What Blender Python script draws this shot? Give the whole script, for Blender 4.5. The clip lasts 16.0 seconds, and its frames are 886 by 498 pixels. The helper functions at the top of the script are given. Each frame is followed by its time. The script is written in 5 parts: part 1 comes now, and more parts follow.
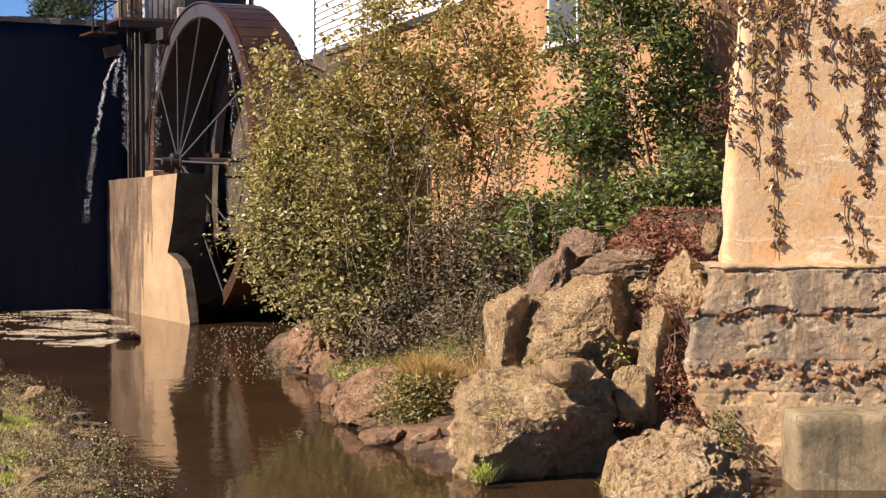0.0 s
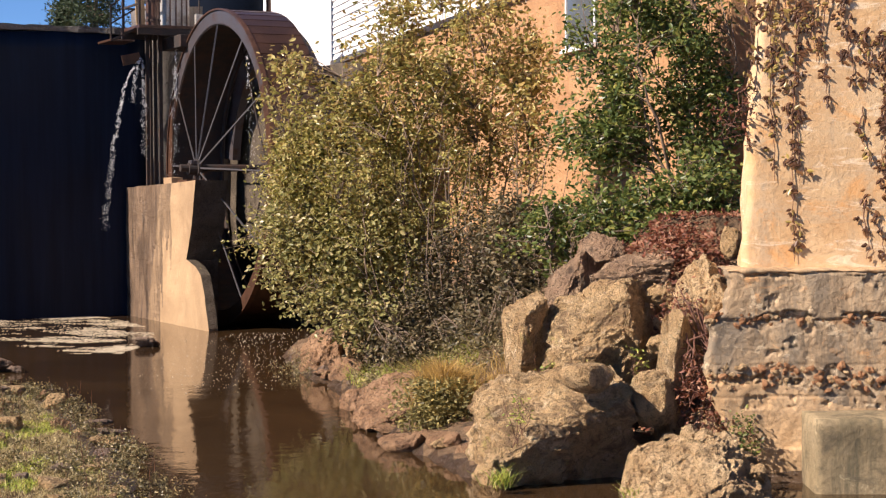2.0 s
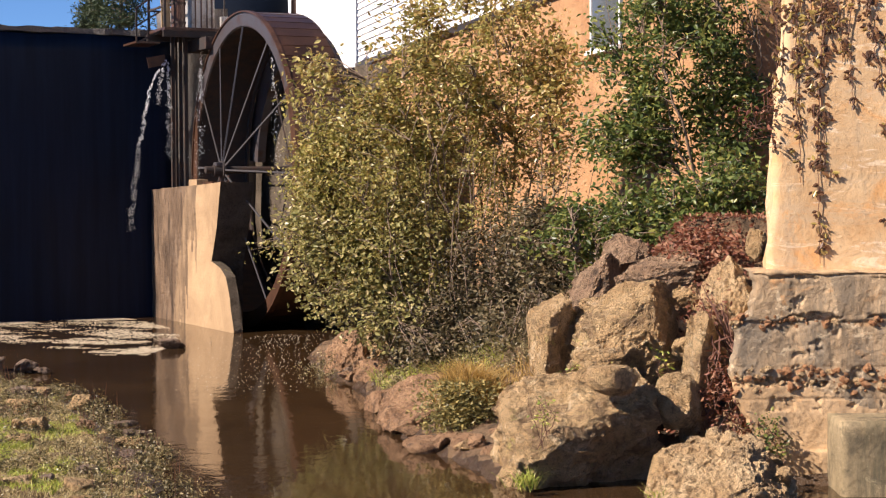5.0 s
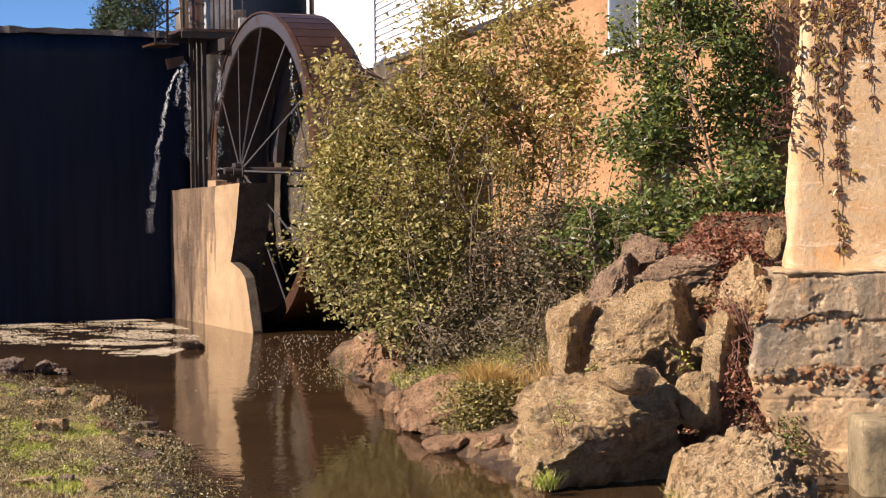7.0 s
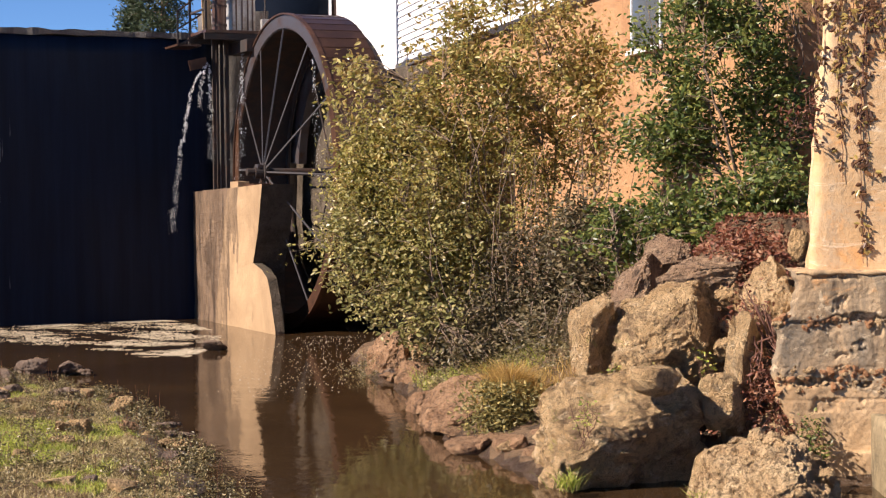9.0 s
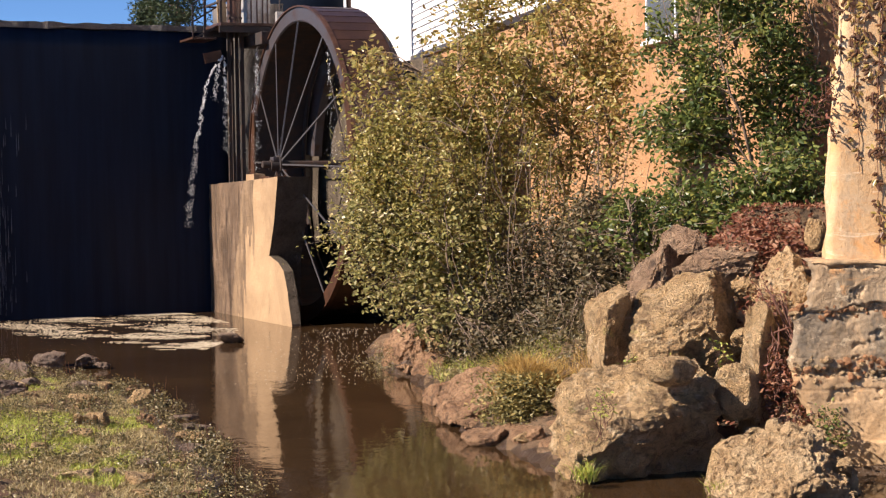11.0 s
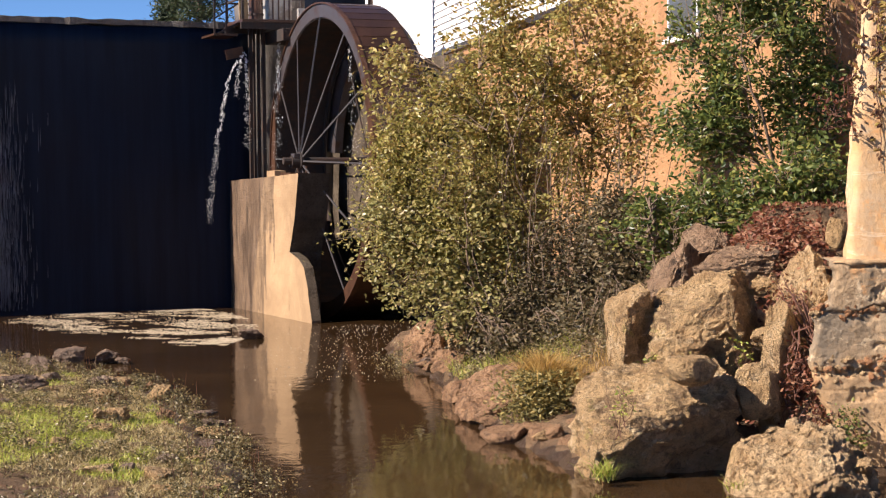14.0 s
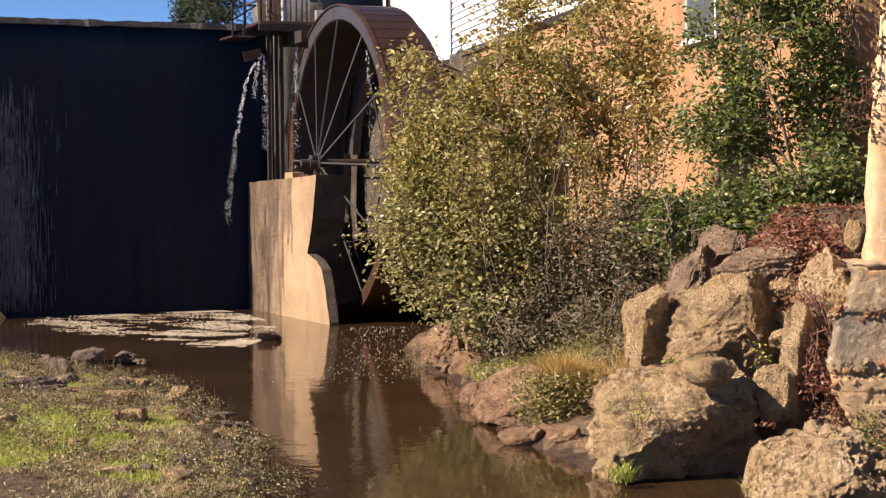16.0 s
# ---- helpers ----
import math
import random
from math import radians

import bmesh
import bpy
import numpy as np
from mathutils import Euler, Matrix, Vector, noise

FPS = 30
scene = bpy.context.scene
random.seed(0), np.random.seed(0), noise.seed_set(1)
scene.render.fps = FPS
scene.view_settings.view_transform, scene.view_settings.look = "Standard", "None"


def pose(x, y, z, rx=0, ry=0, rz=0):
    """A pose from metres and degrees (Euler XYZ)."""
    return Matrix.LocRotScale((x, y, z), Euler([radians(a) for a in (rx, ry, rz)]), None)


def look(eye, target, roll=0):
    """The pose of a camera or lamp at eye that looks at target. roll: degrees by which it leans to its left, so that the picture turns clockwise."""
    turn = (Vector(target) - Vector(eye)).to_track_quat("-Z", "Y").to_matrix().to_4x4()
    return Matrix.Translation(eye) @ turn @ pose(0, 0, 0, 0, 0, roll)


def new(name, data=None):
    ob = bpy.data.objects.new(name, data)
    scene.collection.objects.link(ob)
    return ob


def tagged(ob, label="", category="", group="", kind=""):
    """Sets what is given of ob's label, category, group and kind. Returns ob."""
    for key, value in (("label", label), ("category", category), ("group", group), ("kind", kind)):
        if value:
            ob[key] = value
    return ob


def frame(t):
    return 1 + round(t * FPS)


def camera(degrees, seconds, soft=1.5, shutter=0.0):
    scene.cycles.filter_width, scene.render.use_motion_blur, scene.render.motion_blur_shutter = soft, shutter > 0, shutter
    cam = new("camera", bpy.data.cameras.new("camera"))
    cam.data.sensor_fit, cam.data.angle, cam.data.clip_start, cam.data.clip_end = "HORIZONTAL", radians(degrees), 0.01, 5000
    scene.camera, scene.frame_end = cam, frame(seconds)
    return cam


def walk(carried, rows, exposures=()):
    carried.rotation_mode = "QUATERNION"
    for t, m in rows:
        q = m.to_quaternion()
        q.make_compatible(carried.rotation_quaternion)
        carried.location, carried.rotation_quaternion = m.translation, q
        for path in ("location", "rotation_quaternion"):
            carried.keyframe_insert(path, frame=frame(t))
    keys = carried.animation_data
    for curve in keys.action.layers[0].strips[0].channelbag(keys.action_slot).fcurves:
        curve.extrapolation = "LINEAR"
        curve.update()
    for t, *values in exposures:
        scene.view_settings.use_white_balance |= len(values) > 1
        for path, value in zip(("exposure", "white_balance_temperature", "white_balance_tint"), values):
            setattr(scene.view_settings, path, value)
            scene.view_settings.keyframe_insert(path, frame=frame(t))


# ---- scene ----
# The camera stands on the near bank and pans slowly to its left.
cam = camera(28.0, 16.0, soft=1.25)
EYE = (0.0, 0.0, 2.4)
TURNS = [
    (0, 0.000, -1.931, 0.000), (0.5, 0.092, -1.919, 0.033), (1, 0.192, -1.850, 0.043), (1.5, 0.405, -1.771, 0.128),
    (2, 0.582, -1.752, 0.300), (2.5, 0.721, -1.710, 0.360), (3, 0.804, -1.659, 0.404), (3.5, 0.844, -1.694, 0.363),
    (4, 1.023, -1.697, 0.326), (6.5, 1.816, -1.675, 0.421), (7, 1.980, -1.682, 0.504), (7.5, 2.107, -1.721, 0.589),
    (8, 2.252, -1.749, 0.609), (8.5, 2.426, -1.749, 0.535), (9, 2.692, -1.644, 0.546), (11.5, 3.302, -1.939, 0.808),
    (12, 3.452, -1.921, 0.689), (12.5, 3.592, -1.966, 0.592), (13, 3.695, -1.973, 0.670), (13.5, 3.817, -1.951, 0.660),
    (14, 3.858, -1.984, 0.542), (14.5, 4.014, -1.938, 0.394), (15, 4.157, -1.889, 0.314), (15.5, 4.326, -1.876, 0.365),
    (16, 4.429, -1.925, 0.542),
]
walk(cam, [(t, pose(*EYE, 90 + pitch, roll, yaw)) for t, yaw, pitch, roll in TURNS], exposures=[(0, 0.90), (16, 0.92)])

# ---- daylight ----
SUN_TO = Vector((-0.90, -0.47, 0.76)).normalized()
world = bpy.data.worlds.new("world")
scene.world = world
world.use_nodes = True
wn = world.node_tree.nodes
sky = wn.new("ShaderNodeTexSky")
sky.sky_type, sky.sun_disc = "NISHITA", False
sky.sun_elevation = math.asin(SUN_TO.z)
sky.air_density, sky.dust_density, sky.ozone_density = 0.5, 0.0, 8.0
sky.sun_rotation = math.atan2(SUN_TO.x, SUN_TO.y)
wn["Background"].inputs[1].default_value = 0.078
world.node_tree.links.new(sky.outputs[0], wn["Background"].inputs[0])
sun = new("sun", bpy.data.lights.new("sun", "SUN"))
sun.data.energy, sun.data.angle, sun.data.color = 5.0, radians(0.55), (1.0, 0.86, 0.76)
sun.matrix_world = look(SUN_TO * 60, (0, 0, 0))


# ---- materials ----
def mix_rgb(nt, fac, a, b, mode="MIX"):
    n = nt.nodes.new("ShaderNodeMix")
    n.data_type, n.blend_type = "RGBA", mode
    for sock, val in ((n.inputs[0], fac), (n.inputs[6], a), (n.inputs[7], b)):
        if isinstance(val, bpy.types.NodeSocket):
            nt.links.new(val, sock)
        elif isinstance(val, (int, float)):
            sock.default_value = val
        else:
            sock.default_value = (*val, 1)
    return n.outputs[2]


def noise_tex(nt, scale, detail=5, rough=0.6, stretch=None, distort=0.0):
    co = nt.nodes.new("ShaderNodeTexCoord")
    out = co.outputs["Object"]
    if stretch:
        mp = nt.nodes.new("ShaderNodeMapping")
        mp.inputs["Scale"].default_value = stretch
        nt.links.new(out, mp.inputs[0])
        out = mp.outputs[0]
    n = nt.nodes.new("ShaderNodeTexNoise")
    n.inputs["Scale"].default_value, n.inputs["Detail"].default_value = scale, detail
    n.inputs["Roughness"].default_value, n.inputs["Distortion"].default_value = rough, distort
    nt.links.new(out, n.inputs["Vector"])
    return n.outputs["Fac"]


def ramp(nt, fac, lo, hi, a=0.0, b=1.0):
    n = nt.nodes.new("ShaderNodeMapRange")
    n.inputs[1].default_value, n.inputs[2].default_value = lo, hi
    n.inputs[3].default_value, n.inputs[4].default_value = a, b
    nt.links.new(fac, n.inputs[0])
    return n.outputs[0]


def bump(nt, bsdf, fac, strength, dist, prev=None):
    b = nt.nodes.new("ShaderNodeBump")
    b.inputs["Strength"].default_value, b.inputs["Distance"].default_value = strength, dist
    nt.links.new(fac, b.inputs["Height"])
    if prev:
        nt.links.new(prev, b.inputs["Normal"])
    nt.links.new(b.outputs[0], bsdf.inputs["Normal"])
    return b.outputs[0]


def base_mat(name, rough=0.8, metal=0.0):
    m = bpy.data.materials.new(name)
    m.use_nodes = True
    b = m.node_tree.nodes["Principled BSDF"]
    b.inputs["Roughness"].default_value, b.inputs["Metallic"].default_value = rough, metal
    return m, m.node_tree, b


def mineral(name, dark, mid, light, scale=2.0, rough=0.85, relief=0.03, stain=None, streak=False, fine=22.0, stain_at=(0.52, 0.66), lo=0.34, hi=0.68, pit_shade=0.0, grain=0.28, patches=()):
    """Stone, concrete, soil: three tones at two scales, stains and relief."""
    m, nt, b = base_mat(name, rough)
    big = noise_tex(nt, scale, 6, 0.62, distort=0.3)
    small = noise_tex(nt, fine, 6, 0.7)
    c = mix_rgb(nt, ramp(nt, big, lo, hi), dark, light)
    c = mix_rgb(nt, ramp(nt, small, 0.35, 0.7, 0.0, 0.75), c, mid)
    if stain:
        st = noise_tex(nt, scale * 1.7, 7, 0.7, stretch=(1.6, 1.6, 0.22) if streak else (1.0, 1.3, 0.9))
        c = mix_rgb(nt, ramp(nt, st, *stain_at, 0.0, 0.85), c, stain)
    for tone, size, lo_, hi_, *form in patches:
        c = mix_rgb(nt, ramp(nt, noise_tex(nt, size, 8, 0.72, stretch=form[0] if form else (1.0, 1.1, 1.3), distort=0.8), lo_, hi_, 0.0, 0.8), c, tone)
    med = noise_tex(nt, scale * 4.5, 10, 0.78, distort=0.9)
    # hollows of the relief are coloured dark, standing for the shadow in them
    c = mix_rgb(nt, ramp(nt, med, 0.36, 0.47, pit_shade, 0.0), c, [v * 0.35 for v in dark])
    c = mix_rgb(nt, ramp(nt, small, 0.36, 0.42, pit_shade * 0.5, 0.0), c, [v * 0.4 for v in dark])
    speck = noise_tex(nt, 75.0, 4, 0.8)
    c = mix_rgb(nt, ramp(nt, speck, 0.50, 0.68, 0.0, grain), c, [v * 0.45 for v in dark])
    nt.links.new(c, b.inputs["Base Color"])
    n1 = bump(nt, b, big, 0.6, relief * 2)
    n2 = bump(nt, b, med, 0.9, relief * 1.6, n1)
    crumb = nt.nodes.new("ShaderNodeTexVoronoi")
    crumb.inputs["Scale"].default_value = fine * 0.9
    nt.links.new(nt.nodes.new("ShaderNodeTexCoord").outputs["Object"], crumb.inputs["Vector"])
    n2 = bump(nt, b, crumb.outputs["Distance"], 0.6, relief * 0.7, n2)
    n3 = bump(nt, b, small, 1.0, relief * 1.3, n2)
    bump(nt, b, speck, 0.7, relief * 0.35, n3)
    return m


def leaf_mat(name, a, b_, c_, sheen=0.35, back=0.35):
    """Leaves: each one has its own tone; light comes through them."""
    m, nt, b = base_mat(name, sheen)
    geo = nt.nodes.new("ShaderNodeNewGeometry")
    r = geo.outputs["Random Per Island"]
    col = mix_rgb(nt, ramp(nt, r, 0.0, 0.55), a, b_)
    col = mix_rgb(nt, ramp(nt, r, 0.62, 0.98), col, c_)
    nt.links.new(col, b.inputs["Base Color"])
    tr = nt.nodes.new("ShaderNodeBsdfTranslucent")
    nt.links.new(col, tr.inputs[0])
    mx = nt.nodes.new("ShaderNodeMixShader")
    mx.inputs[0].default_value = back
    nt.links.new(b.outputs[0], mx.inputs[1])
    nt.links.new(tr.outputs[0], mx.inputs[2])
    nt.links.new(mx.outputs[0], nt.nodes["Material Output"].inputs[0])
    return m


def metal_mat(name, col, rust, rough=0.5, amount=(0.45, 0.62), metal=0.6, scale=3.0):
    m, nt, b = base_mat(name, rough, metal)
    n = noise_tex(nt, scale, 7, 0.7)
    f = noise_tex(nt, 40, 4, 0.6)
    c = mix_rgb(nt, ramp(nt, n, *amount), col, rust)
    c = mix_rgb(nt, ramp(nt, f, 0.4, 0.75, 0, 0.45), c, [v * 0.5 for v in rust])
    nt.links.new(c, b.inputs["Base Color"])
    bump(nt, b, f, 0.4, 0.004)
    return m


def water_mat(name):
    m, nt, b = base_mat(name, 0.035)
    silt = noise_tex(nt, 0.5, 5, 0.6)
    c = mix_rgb(nt, ramp(nt, silt, 0.3, 0.7), (0.030, 0.017, 0.008), (0.060, 0.034, 0.015))
    nt.links.new(c, b.inputs["Base Color"])
    b.inputs["IOR"].default_value = 1.333
    w = noise_tex(nt, 1.1, 3, 0.5, stretch=(1.0, 0.6, 1.0))
    r = noise_tex(nt, 9.0, 3, 0.55, stretch=(1.0, 0.55, 1.0))
    n1 = bump(nt, b, w, 0.42, 0.02)
    bump(nt, b, r, 0.32, 0.006, n1)
    return m


M_WATER = water_mat("stream_water")
M_GROUND = mineral("bank_soil", (0.12, 0.07, 0.035), (0.26, 0.165, 0.088), (0.40, 0.26, 0.145), 1.6, 0.95, 0.04, (0.035, 0.025, 0.015), pit_shade=0.8, patches=[((0.30, 0.15, 0.075), 3.0, 0.55, 0.66)])
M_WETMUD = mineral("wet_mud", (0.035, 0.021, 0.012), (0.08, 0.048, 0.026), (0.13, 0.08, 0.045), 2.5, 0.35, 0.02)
M_MUD = mineral("red_mud_rock", (0.21, 0.105, 0.05), (0.48, 0.275, 0.14), (0.64, 0.40, 0.22), 3.0, 0.75, 0.04, (0.05, 0.03, 0.018), stain_at=(0.52, 0.64), pit_shade=1.0, patches=[((0.22, 0.11, 0.05), 5.0, 0.52, 0.62)])
M_ROCK = mineral("tan_boulder", (0.42, 0.25, 0.108), (0.77, 0.505, 0.245), (0.90, 0.66, 0.365), 2.2, 0.92, 0.08, (0.17, 0.11, 0.058), stain_at=(0.56, 0.66), pit_shade=0.75, grain=0.3, patches=[((0.24, 0.148, 0.08), 1.9, 0.51, 0.60), ((0.52, 0.44, 0.13), 3.0, 0.60, 0.68), ((0.88, 0.68, 0.42), 4.5, 0.55, 0.63)])
M_ROCK2 = mineral("brown_boulder", (0.22, 0.13, 0.08), (0.52, 0.335, 0.195), (0.74, 0.51, 0.31), 3.0, 0.9, 0.06, (0.055, 0.038, 0.027), stain_at=(0.54, 0.66), pit_shade=0.8, grain=0.3, patches=[((0.10, 0.066, 0.048), 2.0, 0.52, 0.62), ((0.62, 0.44, 0.29), 3.6, 0.57, 0.64)])
M_RUBBLE = mineral("pale_rubble", (0.48, 0.29, 0.13), (0.78, 0.54, 0.29), (0.90, 0.68, 0.40), 4.0, 0.92, 0.05, (0.13, 0.085, 0.047), stain_at=(0.57, 0.70), pit_shade=1.0, grain=0.4, patches=[((0.28, 0.18, 0.095), 4.5, 0.55, 0.62)])
M_GREY = mineral("wet_grey_stone", (0.09, 0.058, 0.04), (0.25, 0.165, 0.11), (0.44, 0.31, 0.21), 4.0, 0.55, 0.03, pit_shade=0.7)
M_WALL = mineral("ochre_plaster", (0.58, 0.33, 0.14), (0.68, 0.45, 0.228), (0.76, 0.565, 0.33), 1.5, 0.92, 0.0045, (0.50, 0.36, 0.22), streak=True, stain_at=(0.54, 0.70), pit_shade=0.25, grain=0.2, patches=[((0.60, 0.43, 0.255), 1.5, 0.50, 0.66, (0.7, 1.0, 3.2)), ((0.74, 0.38, 0.135), 1.9, 0.55, 0.66), ((0.46, 0.36, 0.235), 2.4, 0.57, 0.68), ((0.88, 0.70, 0.47), 3.1, 0.56, 0.64, (0.6, 1.0, 2.6))])
M_WEATHER = mineral("weathered_concrete", (0.38, 0.255, 0.14), (0.51, 0.36, 0.205), (0.64, 0.46, 0.27), 2.2, 0.92, 0.011, (0.22, 0.165, 0.105), streak=True, stain_at=(0.46, 0.58), pit_shade=0.6, grain=0.35, patches=[((0.66, 0.35, 0.14), 2.6, 0.56, 0.64), ((0.25, 0.205, 0.145), 1.9, 0.50, 0.62, (1.4, 1.0, 0.5)), ((0.74, 0.58, 0.37), 6.0, 0.57, 0.64)])
M_LOWER = mineral("stained_ochre_concrete", (0.40, 0.25, 0.122), (0.545, 0.36, 0.188), (0.66, 0.46, 0.26), 1.6, 0.92, 0.005, (0.28, 0.205, 0.125), streak=True, stain_at=(0.54, 0.68), pit_shade=0.6, grain=0.3, patches=[((0.34, 0.25, 0.145), 2.6, 0.54, 0.64), ((0.66, 0.36, 0.15), 3.1, 0.58, 0.66)])
M_BLOCK = mineral("lichen_concrete", (0.17, 0.13, 0.068), (0.29, 0.22, 0.122), (0.42, 0.32, 0.18), 2.8, 0.94, 0.005, (0.11, 0.095, 0.055), streak=True, pit_shade=0.35, patches=[((0.54, 0.45, 0.26), 4.0, 0.60, 0.66), ((0.11, 0.09, 0.055), 2.2, 0.52, 0.62)])
M_BRICKY = mineral("exposed_brick_rubble", (0.30, 0.12, 0.05), (0.48, 0.24, 0.10), (0.55, 0.33, 0.17), 8.0, 0.92, 0.02, pit_shade=0.7)
def pier_mat():
    """Pale form-marked concrete."""
    m, nt, b = base_mat("pier_concrete", 0.7)
    big, fine = noise_tex(nt, 0.8, 7, 0.65, distort=0.5), noise_tex(nt, 26, 6, 0.7)
    run = noise_tex(nt, 1.2, 7, 0.68, stretch=(1.5, 1.5, 0.32), distort=0.8)
    speck = noise_tex(nt, 60, 3, 0.8)
    c = mix_rgb(nt, ramp(nt, big, 0.35, 0.66), (0.31, 0.20, 0.11), (0.52, 0.355, 0.20))
    c = mix_rgb(nt, ramp(nt, fine, 0.4, 0.7, 0, 0.6), c, (0.34, 0.225, 0.12))
    c = mix_rgb(nt, ramp(nt, run, 0.58, 0.76, 0, 0.35), c, (0.13, 0.08, 0.045))
    c = mix_rgb(nt, ramp(nt, speck, 0.55, 0.7, 0, 0.5), c, (0.06, 0.04, 0.026))
    nt.links.new(c, b.inputs["Base Color"])
    n1 = bump(nt, b, big, 0.5, 0.03)
    bump(nt, b, fine, 0.7, 0.012, n1)
    return m


M_PIER = pier_mat()
M_PIERDAMP = mineral("damp_tan_concrete", (0.20, 0.13, 0.075), (0.31, 0.205, 0.115), (0.42, 0.285, 0.165), 1.6, 0.6, 0.015, (0.13, 0.085, 0.052), streak=True, stain_at=(0.46, 0.60), pit_shade=0.4, grain=0.4)
M_PIERWET = mineral("wet_brown_concrete", (0.13, 0.083, 0.052), (0.22, 0.145, 0.09), (0.33, 0.22, 0.138), 1.6, 0.45, 0.02, (0.05, 0.032, 0.021), streak=True, stain_at=(0.46, 0.60), pit_shade=0.5, grain=0.5, patches=[((0.40, 0.29, 0.19), 3.0, 0.58, 0.66, (2.0, 2.0, 0.4))])
M_DAMP = mineral("damp_concrete", (0.085, 0.072, 0.06), (0.155, 0.135, 0.112), (0.24, 0.21, 0.175), 1.4, 0.6, 0.015, (0.05, 0.044, 0.037), streak=True)
# concrete with the shade of unlit faces put into its colour
M_SHADED = mineral("shade_dark_concrete", (0.055, 0.044, 0.033), (0.12, 0.096, 0.07), (0.19, 0.152, 0.112), 3, 0.6, 0.02, pit_shade=0.6)
M_SHADED.node_tree.nodes["Principled BSDF"].inputs["Specular IOR Level"].default_value = 0.1
M_ORANGE = mineral("orange_masonry", (0.40, 0.205, 0.088), (0.47, 0.257, 0.117), (0.54, 0.315, 0.155), 0.9, 0.9, 0.012, (0.33, 0.165, 0.075), streak=True, patches=[((0.36, 0.18, 0.08), 1.4, 0.50, 0.66, (0.5, 0.5, 3.0)), ((0.58, 0.36, 0.19), 2.4, 0.55, 0.66, (0.6, 0.6, 2.2))])
M_SIDING = mineral("white_siding", (0.74, 0.75, 0.77), (0.80, 0.80, 0.80), (0.83, 0.83, 0.82), 2.0, 0.55, 0.002, grain=0.03)
M_DARKTRIM = metal_mat("dark_gutter", (0.06, 0.055, 0.05), (0.09, 0.05, 0.03))
M_STEEL = metal_mat("grey_painted_steel", (0.095, 0.088, 0.096), (0.085, 0.047, 0.032), 0.42, metal=0.3, amount=(0.48, 0.66))
M_RUST = metal_mat("rusted_steel", (0.10, 0.047, 0.027), (0.055, 0.028, 0.018), 0.45, metal=0.2)
M_SPOKE = metal_mat("wet_grey_bar", (0.11, 0.105, 0.11), (0.085, 0.06, 0.05), 0.35, metal=0.3, amount=(0.55, 0.75))
M_BUCKET = metal_mat("wet_rusty_sheet", (0.075, 0.038, 0.023), (0.04, 0.022, 0.015), 0.28, metal=0.25, scale=1.6)
M_BRACE = metal_mat("dark_steel", (0.035, 0.03, 0.028), (0.07, 0.038, 0.026), 0.75, metal=0.1)
M_TANK = metal_mat("blue_grey_tank", (0.004, 0.007, 0.014), (0.006, 0.008, 0.012), 0.75, metal=0.0, amount=(0.55, 0.8))
M_TANK.node_tree.nodes["Principled BSDF"].inputs["Specular IOR Level"].default_value = 0.03
M_ZINC = metal_mat("galvanised_sheet", (0.50, 0.48, 0.44), (0.26, 0.20, 0.14), 0.5, metal=0.3)
M_BOARD = mineral("weathered_board", (0.26, 0.17, 0.09), (0.36, 0.25, 0.13), (0.44, 0.31, 0.17), 5, 0.85, 0.006, (0.12, 0.08, 0.045), streak=True)
M_BARK = mineral("grey_brown_bark", (0.10, 0.07, 0.05), (0.22, 0.155, 0.105), (0.36, 0.26, 0.18), 8, 0.9, 0.004)
M_STEMRED = mineral("reddish_vine_stem", (0.075, 0.03, 0.02), (0.14, 0.06, 0.04), (0.22, 0.11, 0.07), 12, 0.9, 0.002)
L_OLIVE = leaf_mat("olive_yellow_leaf", (0.16, 0.155, 0.044), (0.46, 0.41, 0.115), (0.80, 0.68, 0.31), 0.36, 0.45)
L_BROWN = leaf_mat("autumn_brown_leaf", (0.17, 0.11, 0.04), (0.44, 0.31, 0.10), (0.66, 0.50, 0.19), 0.3, 0.45)
L_PALE = leaf_mat("pale_green_leaf", (0.24, 0.24, 0.085), (0.41, 0.37, 0.14), (0.58, 0.47, 0.22), 0.3, 0.4)
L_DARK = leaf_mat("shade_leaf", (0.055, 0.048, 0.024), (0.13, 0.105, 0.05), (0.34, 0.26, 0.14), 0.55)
L_GREEN = leaf_mat("deep_green_leaf", (0.05, 0.08, 0.024), (0.15, 0.195, 0.05), (0.40, 0.385, 0.10), 0.38, 0.42)
L_VINE = leaf_mat("vine_leaf", (0.20, 0.11, 0.04), (0.38, 0.27, 0.075), (0.56, 0.42, 0.12), back=0.25)
L_VINED = leaf_mat("dark_vine_leaf", (0.07, 0.032, 0.016), (0.155, 0.07, 0.03), (0.30, 0.15, 0.055), 0.5, 0.25)
L_RED = leaf_mat("red_brown_leaf", (0.10, 0.03, 0.016), (0.25, 0.085, 0.042), (0.44, 0.24, 0.14), 0.6, 0.25)
L_STRAW = leaf_mat("straw_grass", (0.24, 0.14, 0.045), (0.50, 0.32, 0.09), (0.70, 0.46, 0.14), 0.55, 0.3)
L_DRY = leaf_mat("dry_bank_grass", (0.19, 0.14, 0.06), (0.44, 0.345, 0.155), (0.70, 0.58, 0.31), 0.5, 0.3)
L_GRASS = leaf_mat("meadow_grass", (0.20, 0.26, 0.04), (0.50, 0.55, 0.095), (0.76, 0.66, 0.23), 0.4, 0.4)
L_WEED = leaf_mat("bank_weed", (0.06, 0.052, 0.022), (0.20, 0.165, 0.066), (0.56, 0.45, 0.23), 0.36, 0.25)
